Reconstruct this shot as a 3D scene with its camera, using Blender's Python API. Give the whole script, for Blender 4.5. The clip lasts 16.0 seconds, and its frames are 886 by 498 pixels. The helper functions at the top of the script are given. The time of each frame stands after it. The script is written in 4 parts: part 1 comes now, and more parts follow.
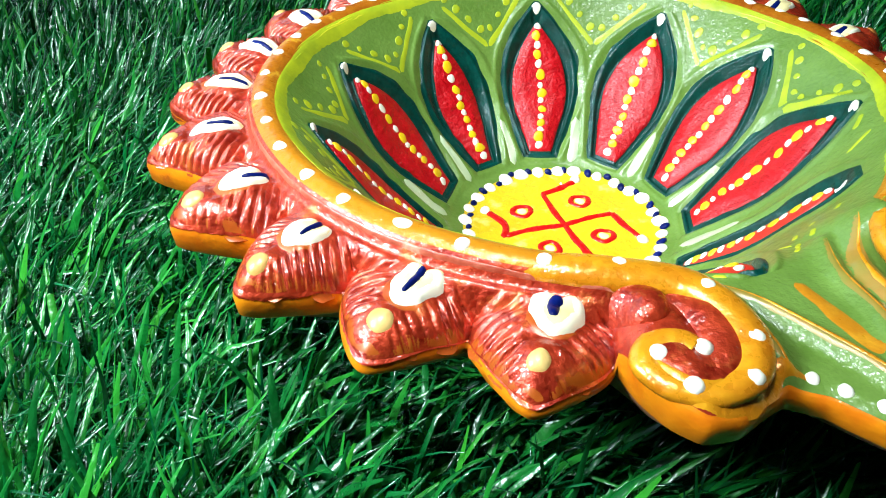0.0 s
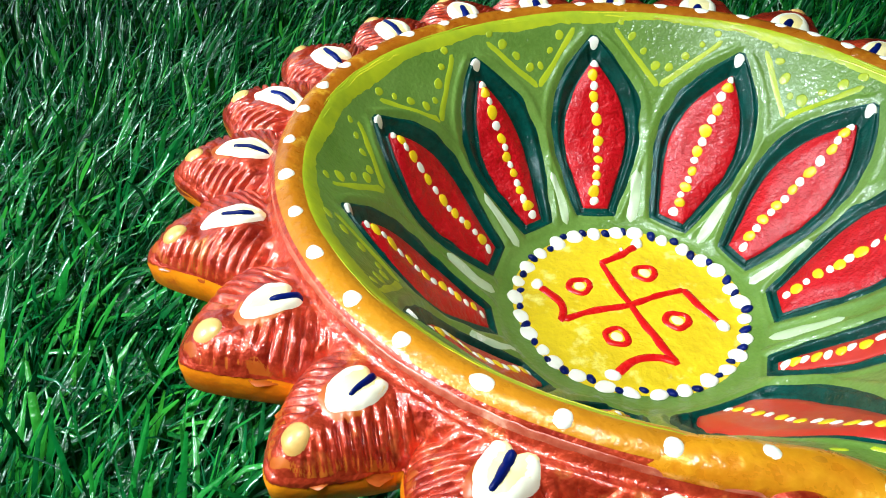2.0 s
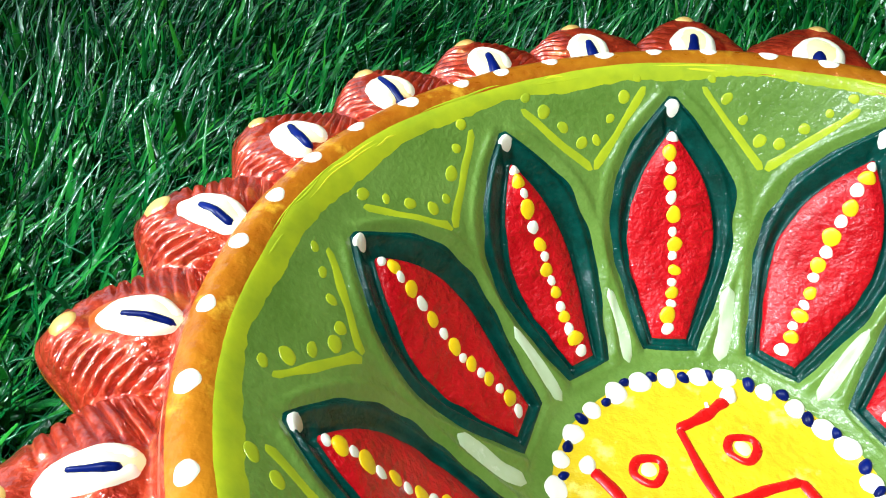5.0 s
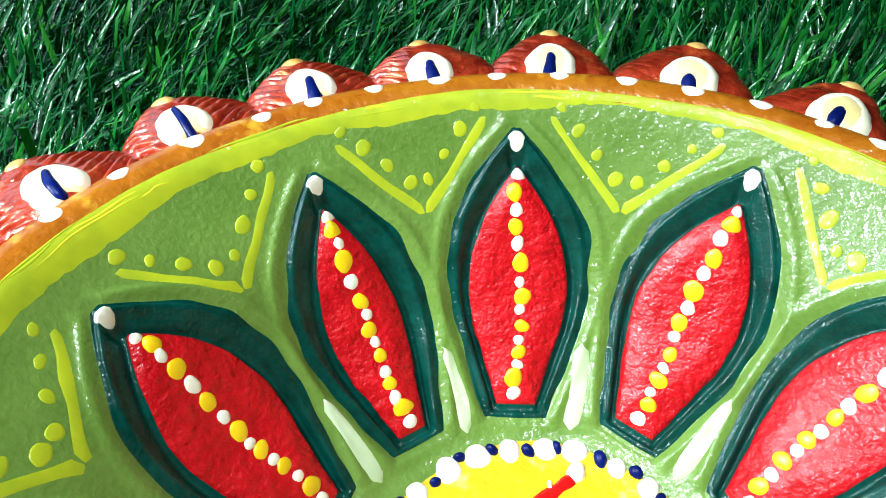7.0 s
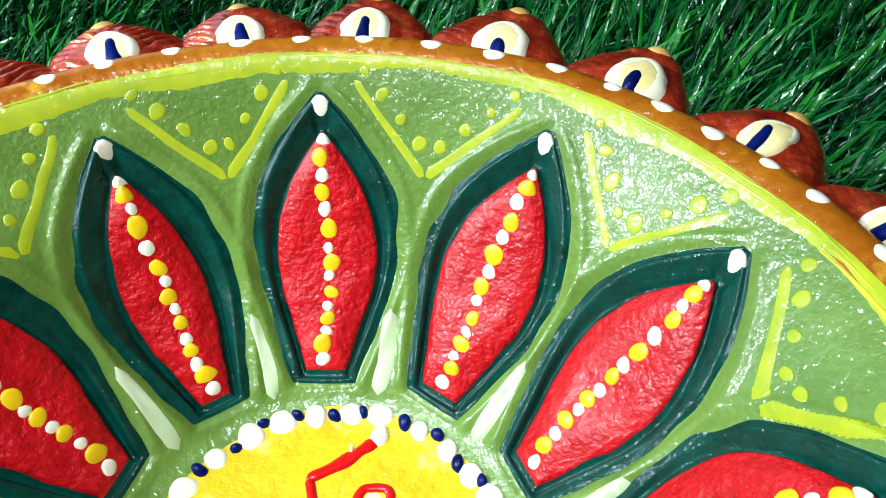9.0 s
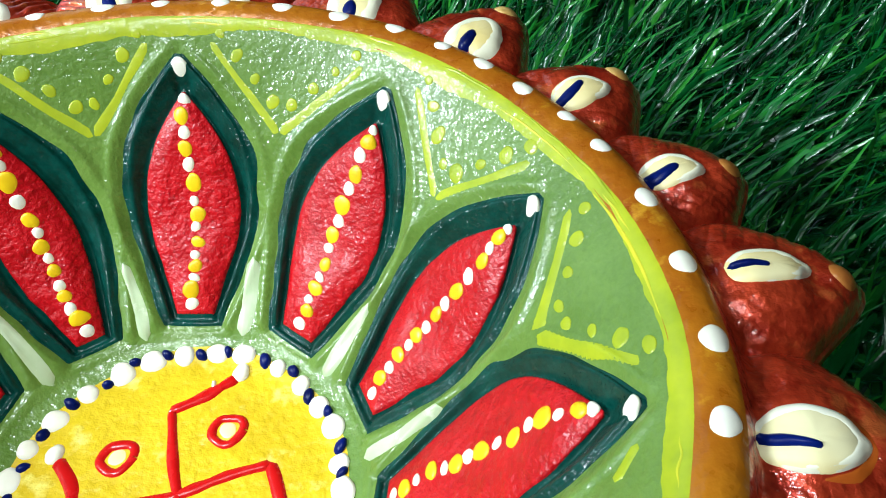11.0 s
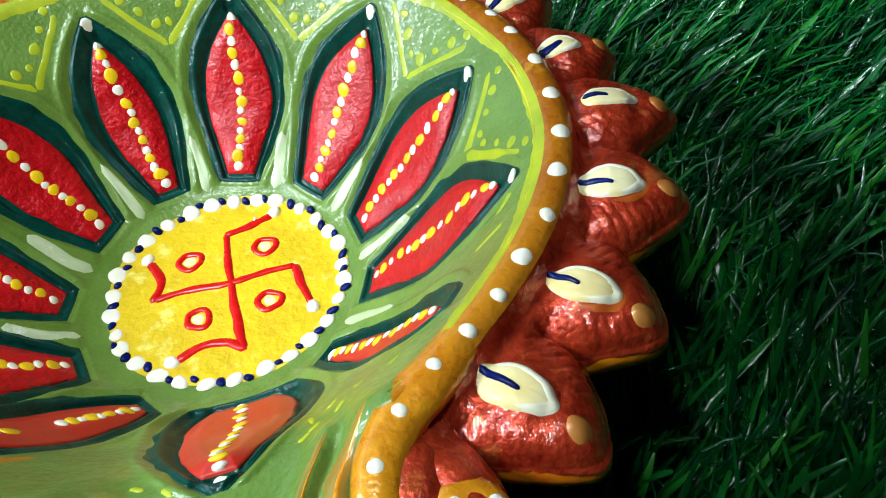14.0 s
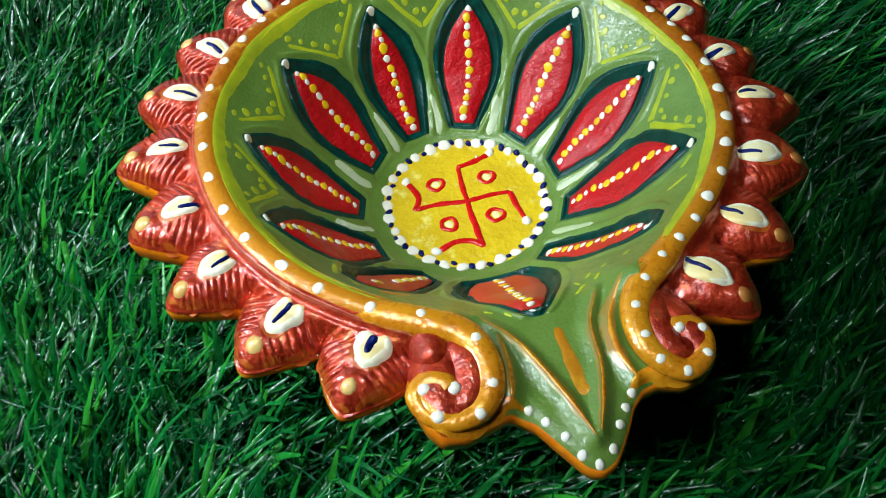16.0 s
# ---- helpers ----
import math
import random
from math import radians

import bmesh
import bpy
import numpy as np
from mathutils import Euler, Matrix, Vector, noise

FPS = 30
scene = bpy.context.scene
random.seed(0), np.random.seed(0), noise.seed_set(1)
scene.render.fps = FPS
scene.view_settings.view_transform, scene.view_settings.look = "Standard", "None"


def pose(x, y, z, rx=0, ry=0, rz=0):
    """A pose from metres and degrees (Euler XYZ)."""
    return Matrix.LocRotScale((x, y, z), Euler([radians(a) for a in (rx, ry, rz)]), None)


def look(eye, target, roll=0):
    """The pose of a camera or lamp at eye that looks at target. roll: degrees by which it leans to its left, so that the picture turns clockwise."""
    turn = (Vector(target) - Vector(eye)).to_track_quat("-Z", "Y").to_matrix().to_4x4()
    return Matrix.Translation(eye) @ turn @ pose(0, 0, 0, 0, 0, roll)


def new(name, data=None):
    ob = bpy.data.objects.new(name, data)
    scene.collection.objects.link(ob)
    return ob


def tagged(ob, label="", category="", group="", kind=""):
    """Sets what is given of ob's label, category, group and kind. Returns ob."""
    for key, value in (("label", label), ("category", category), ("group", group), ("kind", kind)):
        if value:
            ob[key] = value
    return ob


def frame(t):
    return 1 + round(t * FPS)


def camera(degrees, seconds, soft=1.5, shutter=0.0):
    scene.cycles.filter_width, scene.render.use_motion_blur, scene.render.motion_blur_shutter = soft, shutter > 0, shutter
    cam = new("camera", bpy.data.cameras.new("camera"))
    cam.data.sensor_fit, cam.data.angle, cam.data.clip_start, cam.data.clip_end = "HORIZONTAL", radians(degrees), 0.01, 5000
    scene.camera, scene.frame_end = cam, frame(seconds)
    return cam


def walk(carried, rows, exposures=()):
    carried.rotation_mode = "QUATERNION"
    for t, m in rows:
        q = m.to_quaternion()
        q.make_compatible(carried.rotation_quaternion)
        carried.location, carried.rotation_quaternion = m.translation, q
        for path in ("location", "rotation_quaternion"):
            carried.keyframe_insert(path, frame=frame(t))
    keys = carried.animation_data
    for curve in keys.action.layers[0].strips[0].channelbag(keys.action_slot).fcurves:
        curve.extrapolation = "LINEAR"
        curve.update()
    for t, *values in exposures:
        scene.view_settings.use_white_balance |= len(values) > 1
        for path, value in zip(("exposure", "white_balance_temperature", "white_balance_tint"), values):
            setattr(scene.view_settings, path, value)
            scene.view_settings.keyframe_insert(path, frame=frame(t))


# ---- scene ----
EXPOSURES = [(0, -0.3), (0.5, -0.36), (1.2, -0.58), (3, -0.68), (5.5, -0.28), (6.5, -0.18), (7.5, -0.22), (9, -0.46), (12, -0.66), (13.5, -0.66), (14.5, -0.72), (16, -1.1)]
cam = camera(63.52, 16.0, soft=1.0, shutter=0.15)
# seconds, eye in metres, turn in degrees
PATH = [
    (0, -0.02400, -0.11878, 0.11042, 51.672, 0.496, -0.202),
    (0.5, -0.02558, -0.11177, 0.11108, 51.330, -0.274, 0.263),
    (1, -0.02974, -0.10215, 0.11367, 50.906, -0.456, 0.126),
    (1.5, -0.03005, -0.09771, 0.11203, 49.982, -0.283, -0.766),
    (2, -0.03386, -0.09058, 0.11238, 49.789, -0.379, -0.300),
    (2.5, -0.03722, -0.08452, 0.11206, 49.304, -0.653, 0.156),
    (3, -0.03834, -0.07353, 0.11169, 48.983, -0.576, 0.746),
    (3.2, -0.03808, -0.06916, 0.11173, 48.959, -0.454, 1.166),
    (5.3, -0.02985, -0.04102, 0.10410, 48.447, 0.677, 2.302),
    (5.5, -0.02874, -0.03807, 0.10442, 48.400, 0.664, 2.218),
    (6, -0.02046, -0.03393, 0.10253, 47.872, 0.334, 1.202),
    (6.5, -0.01454, -0.03114, 0.10245, 47.812, 0.231, 1.179),
    (7, -0.00902, -0.02817, 0.10222, 47.073, 0.387, 1.510),
    (7.5, -0.00501, -0.02722, 0.10156, 46.375, -0.948, 0.464),
    (8, 0.00156, -0.02659, 0.09989, 46.057, -0.820, 0.405),
    (8.5, 0.00641, -0.02762, 0.10023, 45.898, -0.879, -0.259),
    (9, 0.01171, -0.02900, 0.10072, 45.496, -0.985, -0.512),
    (9.5, 0.01661, -0.03018, 0.10027, 45.051, -0.906, -0.828),
    (9.7, 0.01910, -0.03095, 0.10020, 44.521, -0.695, -0.879),
    (11.8, 0.03719, -0.04075, 0.10659, 41.851, 0.018, -0.532),
    (12, 0.03848, -0.04272, 0.10603, 41.608, 0.267, -0.376),
    (12.5, 0.04163, -0.04717, 0.10619, 41.210, 0.660, 0.663),
    (13, 0.04360, -0.05584, 0.10643, 40.461, 1.167, 0.898),
    (13.5, 0.04284, -0.06448, 0.11004, 40.956, 1.403, 0.684),
    (14, 0.04173, -0.07663, 0.11827, 41.381, 1.770, 0.619),
    (14.5, 0.03679, -0.08854, 0.12336, 41.332, 1.883, 0.720),
    (15, 0.03288, -0.09940, 0.12643, 41.758, 2.070, 1.067),
    (15.5, 0.02060, -0.10816, 0.13856, 41.740, 2.281, 3.206),
    (16, 0.00897, -0.11494, 0.16112, 36.042, 1.567, 5.107),
]
walk(cam, [(t, pose(x, y, z, rx, ry, rz)) for t, x, y, z, rx, ry, rz in PATH], EXPOSURES)

# ---- light: a broad lamp to the front left, a weak added fill above, another at the back left, dim room round it ----
world = bpy.data.worlds.new("room")
scene.world = world
world.use_nodes = True
world.node_tree.nodes["Background"].inputs[0].default_value = (0.6, 0.88, 1.0, 1)
world.node_tree.nodes["Background"].inputs[1].default_value = 0.008


def spot(name, energy, soft, cone, blend, colour, eye, target):
    data = bpy.data.lights.new(name, "SPOT")
    data.energy, data.shadow_soft_size, data.color = energy, soft, colour
    data.spot_size, data.spot_blend = radians(cone), blend
    ob = new(name, data)
    ob.matrix_world = look(eye, target)


spot("broad_lamp", 29.0, 0.07, 54, 1.0, (0.80, 0.96, 1.03), (-0.42, -0.11, 0.355), (-0.045, 0.005, 0.03))
# Added fill from above: lifts the bowl's left wall, gives the back wall glare.
spot("overhead_fill", 9.0, 0.06, 46, 1.0, (0.85, 0.98, 1.03), (-0.085, -0.06, 0.33), (-0.035, -0.005, 0.03))
# Area fill added at the back left for cool sheen on the right wall.
back_fill_data = bpy.data.lights.new("back_fill_light", "AREA")
back_fill_data.shape, back_fill_data.size, back_fill_data.size_y, back_fill_data.energy = "RECTANGLE", 0.75, 0.30, 1.3
back_fill_data.color = (0.52, 0.80, 1.0)
back_fill = new("back_fill_light", back_fill_data)
back_fill.matrix_world = look((-0.41, 0.25, 0.26), (0, 0, 0.04))


# ---- materials ----
def material(name, base, second=None, rough=0.4, metal=0.0, grain=400.0, bump=0.15, coat=0.0, blotch=90.0, vary=0.0, depth=0.0004, gloss_bump=0.0, gloss_rough=0.2, spec=0.4, gloss_scale=900.0, patch=None, front=None):
    """Hand-laid paint: two tones in blotches and fine grain, small relief; vary: per-object brightness."""
    m = bpy.data.materials.new(name)
    m.use_nodes = True
    nt = m.node_tree
    b = nt.nodes["Principled BSDF"]
    tex = nt.nodes.new("ShaderNodeTexCoord")
    n1 = nt.nodes.new("ShaderNodeTexNoise")
    n1.inputs["Scale"].default_value, n1.inputs["Detail"].default_value = blotch, 4
    n2 = nt.nodes.new("ShaderNodeTexNoise")
    n2.inputs["Scale"].default_value, n2.inputs["Detail"].default_value = grain, 3
    nt.links.new(tex.outputs["Object"], n1.inputs["Vector"])
    nt.links.new(tex.outputs["Object"], n2.inputs["Vector"])
    ramp = nt.nodes.new("ShaderNodeValToRGB")
    ramp.color_ramp.elements[0].position, ramp.color_ramp.elements[1].position = 0.35, 0.65
    second = second or tuple(c * 0.7 for c in base)
    ramp.color_ramp.elements[0].color, ramp.color_ramp.elements[1].color = (*second, 1), (*base, 1)
    add = nt.nodes.new("ShaderNodeMath")
    add.operation = "MULTIPLY_ADD"
    add.inputs[1].default_value, add.inputs[2].default_value = 0.35, 0.0
    nt.links.new(n2.outputs["Fac"], add.inputs[0])
    mix = nt.nodes.new("ShaderNodeMath")
    mix.operation = "MULTIPLY_ADD"
    mix.inputs[1].default_value = 0.65
    nt.links.new(n1.outputs["Fac"], mix.inputs[0])
    nt.links.new(add.outputs[0], mix.inputs[2])
    nt.links.new(mix.outputs[0], ramp.inputs["Fac"])
    colour = ramp.outputs["Color"]
    if patch:
        # thin places where the coat below shows
        n4 = nt.nodes.new("ShaderNodeTexNoise")
        n4.inputs["Scale"].default_value, n4.inputs["Detail"].default_value, n4.inputs["Roughness"].default_value = 170, 5, 0.65
        nt.links.new(tex.outputs["Object"], n4.inputs["Vector"])
        pr = nt.nodes.new("ShaderNodeMapRange")
        pr.inputs["From Min"].default_value, pr.inputs["From Max"].default_value = 0.58, 0.70
        nt.links.new(n4.outputs["Fac"], pr.inputs["Value"])
        pm = nt.nodes.new("ShaderNodeMix")
        pm.data_type = "RGBA"
        pm.inputs[7].default_value = (*patch, 1)
        nt.links.new(pr.outputs[0], pm.inputs[0])
        nt.links.new(colour, pm.inputs[6])
        colour = pm.outputs[2]
    if front:
        # another tone of the same paint towards the spout, carried further back for glare
        sep = nt.nodes.new("ShaderNodeSeparateXYZ")
        nt.links.new(tex.outputs["Object"], sep.inputs[0])
        fr = nt.nodes.new("ShaderNodeMapRange")
        fr.inputs["From Min"].default_value, fr.inputs["From Max"].default_value = -0.004, -0.03
        nt.links.new(sep.outputs[1], fr.inputs["Value"])
        fm = nt.nodes.new("ShaderNodeMix")
        fm.data_type = "RGBA"
        fm.inputs[7].default_value = (*front, 1)
        nt.links.new(fr.outputs[0], fm.inputs[0])
        nt.links.new(colour, fm.inputs[6])
        worn = nt.nodes.new("ShaderNodeMix")
        worn.data_type = "RGBA"
        worn.inputs[0].default_value = 0.45
        nt.links.new(fm.outputs[2], worn.inputs[6])
        nt.links.new(colour, worn.inputs[7])
        colour = worn.outputs[2]
    if vary:
        info = nt.nodes.new("ShaderNodeObjectInfo")
        hsv = nt.nodes.new("ShaderNodeHueSaturation")
        rng = nt.nodes.new("ShaderNodeMapRange")
        rng.inputs["To Min"].default_value, rng.inputs["To Max"].default_value = 1 - vary, 1 + vary
        nt.links.new(info.outputs["Random"], rng.inputs["Value"])
        nt.links.new(rng.outputs[0], hsv.inputs["Value"])
        nt.links.new(colour, hsv.inputs["Color"])
        colour = hsv.outputs["Color"]
    nt.links.new(colour, b.inputs["Base Color"])
    rr = nt.nodes.new("ShaderNodeMapRange")
    rr.inputs["To Min"].default_value, rr.inputs["To Max"].default_value = max(0.05, rough - 0.1), min(1, rough + 0.12)
    nt.links.new(n2.outputs["Fac"], rr.inputs["Value"])
    nt.links.new(rr.outputs[0], b.inputs["Roughness"])
    b.inputs["Metallic"].default_value = metal
    b.inputs["Specular IOR Level"].default_value = spec
    b.inputs["Coat Weight"].default_value, b.inputs["Coat Roughness"].default_value = coat, gloss_rough
    if bump:
        bp = nt.nodes.new("ShaderNodeBump")
        bp.inputs["Strength"].default_value, bp.inputs["Distance"].default_value = bump, depth
        nt.links.new(mix.outputs[0], bp.inputs["Height"])
        nt.links.new(bp.outputs[0], b.inputs["Normal"])
    if gloss_bump:
        # the varnish over the paint is grainier than the paint
        n3 = nt.nodes.new("ShaderNodeTexNoise")
        n3.inputs["Scale"].default_value, n3.inputs["Detail"].default_value, n3.inputs["Roughness"].default_value = gloss_scale, 2, 0.5
        nt.links.new(tex.outputs["Object"], n3.inputs["Vector"])
        # and lies in soft waves
        n5 = nt.nodes.new("ShaderNodeTexNoise")
        n5.inputs["Scale"].default_value, n5.inputs["Detail"].default_value = 320, 3
        nt.links.new(tex.outputs["Object"], n5.inputs["Vector"])
        wave = nt.nodes.new("ShaderNodeBump")
        wave.inputs["Strength"].default_value, wave.inputs["Distance"].default_value = 0.7, 0.0006
        nt.links.new(n5.outputs["Fac"], wave.inputs["Height"])
        gb = nt.nodes.new("ShaderNodeBump")
        nt.links.new(wave.outputs[0], gb.inputs["Normal"])
        gb.inputs["Strength"].default_value, gb.inputs["Distance"].default_value = gloss_bump, 0.27 / gloss_scale
        nt.links.new(n3.outputs["Fac"], gb.inputs["Height"])
        nt.links.new(gb.outputs[0], b.inputs["Coat Normal"])
    return m


BOWL_GREEN = material("bowl_green", (0.140, 0.238, 0.044), (0.092, 0.172, 0.024), 0.36, 0, 1500, 0.6, 0.62, 120, gloss_bump=1.0, gloss_rough=0.13, spec=0.22, depth=0.0006, gloss_scale=1100)
TEAL = material("petal_teal", (0.0002, 0.052, 0.040), (0.0001, 0.023, 0.016), 0.5, 0, 1500, 0.5, 0.45, 350, gloss_bump=1.5, gloss_rough=0.09, spec=0.04, gloss_scale=2300)
RED = material("petal_red", (0.51, 0.004, 0.009), (0.39, 0.0015, 0.005), 0.42, 0, 1100, 1.0, 0.42, 300, depth=0.0012, gloss_bump=1.3, gloss_rough=0.16, spec=0.16, gloss_scale=2200)
BRICK = material("petal_brick_red", (0.52, 0.028, 0.014), (0.40, 0.014, 0.006), 0.45, 0, 800, 0.3, 0.2)
YELLOW = material("medallion_yellow", (0.71, 0.50, 0.014), (0.58, 0.38, 0.011), 0.40, 0, 600, 0.9, 0.4, 130, depth=0.0012, spec=0.2, patch=(0.80, 0.68, 0.15))
YELLOW_DOT = material("dot_yellow", (0.82, 0.54, 0.008), (0.72, 0.44, 0.006), 0.35, 0, 600, 0.2, vary=0.1)
LIME = material("lime_stroke", (0.42, 0.46, 0.014), (0.27, 0.34, 0.016), 0.4, 0, 500, 0.4, 0.4, 150, spec=0.2, gloss_bump=0.6, gloss_scale=1300)
STREAK = material("yellow_streak", (0.62, 0.54, 0.02), (0.44, 0.46, 0.02), 0.35, 0, 500, 0.4, 0.4, gloss_bump=0.6, gloss_scale=1300)
WHITE = material("white_paint", (0.86, 0.83, 0.73), (0.80, 0.75, 0.60), 0.35, 0, 500, 0.25)
CREAM = material("cream_paint", (0.84, 0.75, 0.44), (0.80, 0.62, 0.24), 0.4, 0, 260, 0.4)
PALE = material("pale_stroke", (0.52, 0.60, 0.40), (0.36, 0.46, 0.24), 0.35, 0, 400, 0.3, 0.3, patch=(0.80, 0.82, 0.72))
NAVY = material("navy_paint", (0.002, 0.010, 0.12), (0.001, 0.004, 0.05), 0.3, 0, 500, 0.2, spec=0.12)
SIGN_RED = material("motif_red", (0.60, 0.008, 0.008), (0.46, 0.004, 0.004), 0.25, 0, 500, 0.2, 0.3, spec=0.2)
ORANGE = material("orange_rim", (0.44, 0.15, 0.008), (0.30, 0.07, 0.004), 0.30, 0.12, 700, 0.9, 0.38, 130, spec=0.2, gloss_bump=0.8, gloss_rough=0.12, depth=0.0007, patch=(0.62, 0.31, 0.022), front=(0.62, 0.25, 0.012))
SIDE = material("orange_side", (0.84, 0.27, 0.006), (0.62, 0.13, 0.004), 0.35, 0.0, 400, 0.6, 0.5, 110, gloss_bump=0.4, spec=0.2, depth=0.0008, patch=(0.50, 0.09, 0.008))
GOLD = material("gold_paint", (0.80, 0.35, 0.012), (0.60, 0.18, 0.006), 0.28, 0.2, 700, 0.8, 0.65, 130, gloss_bump=0.6, gloss_rough=0.11, depth=0.0007, patch=(0.58, 0.20, 0.008))
COPPER = material("copper_red", (0.62, 0.060, 0.018), (0.27, 0.011, 0.003), 0.38, 0.5, 1500, 0.8, 1.0, 300, depth=0.0006, gloss_bump=1.0, gloss_rough=0.10, gloss_scale=1200, patch=(0.66, 0.15, 0.035))
ROSE = material("rose_lit_edge", (0.56, 0.15, 0.08), (0.30, 0.03, 0.012), 0.35, 0.1, 900, 0.5, 0.4, gloss_bump=0.6, patch=(0.70, 0.34, 0.22))
CLAY = material("clay", (0.36, 0.12, 0.05), (0.28, 0.08, 0.03), 0.8, 0, 300, 0.4)
BEAD = material("bead_paint", (0.72, 0.48, 0.16), (0.55, 0.26, 0.05), 0.4, 0.1, 500, 0.5, 0.3, 220)
# bead paint darkened for the right-hand lobes, where less light falls
BEAD_SHADED = material("shaded_bead_paint", (0.50, 0.22, 0.045), (0.40, 0.11, 0.02), 0.4, 0.1, 500, 0.5, 0.3, 220)
OCHRE = material("ochre_wash", (0.36, 0.19, 0.030), (0.20, 0.20, 0.032), 0.35, 0.05, 700, 0.5, 0.5, 150)
RUST = material("rusty_orange", (0.50, 0.11, 0.010), (0.34, 0.045, 0.005), 0.4, 0.1, 500, 0.4, 0.3)
EYE_WHITE = material("eye_white", (0.82, 0.79, 0.64), (0.78, 0.73, 0.50), 0.35, 0, 500, 0.4, spec=0.3)


# ---- the dish's shape, in centimetres round its middle ----
CM = 0.01
# each lobe: angle of its tip, reach of the tip, how blunt it is; and the notch that follows it: angle, radius
LOBE_TABLE = [
    (-102, 7.15, 0.15, -110.2, 6.20), (-118, 7.15, 0.15, -126.6, 6.25), (-133.9, 7.22, 0.2, -141.3, 6.36), (-149.2, 7.28, 0.35, -158.0, 6.55), (-164.7, 7.42, 0.45, -173.6, 6.72),
    (-180.2, 7.36, 0.8, -189.0, 6.78), (-195.6, 7.30, 0.9, -204.4, 6.80), (-211.6, 7.36, 0.8, -220.1, 6.75), (-227, 7.24, 0.7, -235.0, 6.75), (-242, 7.22, 0.7, -250.0, 6.68),
    (-257, 7.15, 0.7, -265.6, 6.65), (-273, 7.38, 0.7, -280.8, 6.58), (-290, 7.46, 0.7, -298.3, 6.46), (-306.8, 7.30, 0.7, -314.4, 6.32), (-323.4, 7.10, 0.7, -330.3, 6.50),
    (-340.2, 7.02, 0.75, -345.0, 6.65), (-353.8, 7.34, 0.6, -359.8, 6.62), (-368.4, 7.17, 0.5, -376.3, 6.48), (-386.1, 7.12, 0.4, -391.6, 6.42), (-399.7, 7.20, 0.3, -406.6, 6.30)]
LOBES = [row[0] for row in LOBE_TABLE]
PETALS = [  # angle at the tip, angle at the base, tip radius, relative width of outline and of middle, sideways bow
    (-141.0, -136.3, 4.86, 1.0, 0.92, 0.0), (-171.2, -168, 4.84, 0.92, 0.90, 0.0), (157.8, 155.1, 4.87, 1.02, 0.94, -0.07), (124.0, 124.2, 4.83, 0.92, 0.72, 0.02), (92.5, 94.0, 4.87, 0.98, 0.95, -0.05),
    (57.7, 60.5, 4.87, 0.97, 0.95, 0.03), (26.3, 27.5, 4.86, 0.97, 0.92, 0.10), (-5.6, -4.0, 4.96, 0.94, 0.98, 0.27), (-31.0, -38.0, 4.76, 0.78, 0.63, 0.0), (-70.6, -69.0, 5.12, 1.0, 1.0, 0.0),
    (-115.0, -102.7, 4.48, 1.0, 0.98, -0.08)]
KITE, BLUNT = 1, 2
FORMS = [0] * 8 + [BLUNT, KITE, BLUNT]
PROFILE = [(0, 2.14), (1.9, 2.15), (2.3, 2.30), (2.6, 2.54), (2.95, 2.83), (3.5, 3.34), (3.8, 3.72), (4.2, 4.32), (4.7, 4.98), (4.95, 5.28),
           (5.15, 5.50), (5.3, 5.60), (5.42, 5.63), (5.55, 5.60), (5.66, 5.50), (5.73, 5.36), (5.8, 5.36), (6.1, 5.46), (6.5, 5.46), (7.0, 5.42), (9, 5.2)]
CHANNEL = [(0, 2.14), (1.9, 2.15), (2.3, 2.30), (2.6, 2.55), (2.95, 2.85), (3.6, 3.45), (4.2, 4.2), (4.6, 4.72), (5.0, 4.98), (5.6, 5.08), (6.4, 5.10), (8.2, 5.15)]
SPOUT_EDGE = [(-100, 6.9), (-96.5, 6.55), (-94.2, 6.32), (-92.6, 6.80), (-90.5, 7.15), (-88.2, 7.36), (-85, 7.31), (-82, 7.08), (-79.3, 6.92), (-76, 7.15), (-73.5, 7.6), (-71.5, 8.0),
              (-70.0, 8.1), (-68.2, 8.0), (-66.2, 7.72), (-63, 7.25), (-61, 7.1), (-58.5, 7.1), (-55.5, 7.33), (-52.5, 7.37), (-49.8, 7.22), (-48, 6.95), (-46.5, 6.45), (-44, 6.6)]
SPOUT_FROM, SPOUT_TO = -94.4, -46.6


# each eye and its pupil: radius and angle at the rim's end and at the outer end; half widths
EYES = [(5.60, -100.3, 6.34, -101.1), (5.58, -117.0, 6.42, -117.5), (5.69, -134.2, 6.44, -133.7), (5.74, -149.8, 6.54, -148.7), (5.83, -165.6, 6.72, -164.9),
        (5.84, -180.5, 6.70, -180.8), (5.81, -195.2, 6.72, -196.1), (5.82, -211.3, 6.66, -211.2), (5.79, -226.3, 6.60, -226.2), (5.74, -242.2, 6.45, -241.5),
        (5.67, -257.3, 6.34, -256.7), (5.68, -272.8, 6.46, -272.7), (5.67, -290.6, 6.48, -289.8), (5.69, -307.8, 6.48, -307.6), (5.72, -322.9, 6.46, -324.8),
        (5.74, -338.4, 6.42, -339.8), (5.90, -352.4, 6.74, -352.9), (5.70, -369.0, 6.54, -368.6), (5.66, -385.6, 6.54, -385.4), (5.64, -401.0, 6.55, -399.4)]
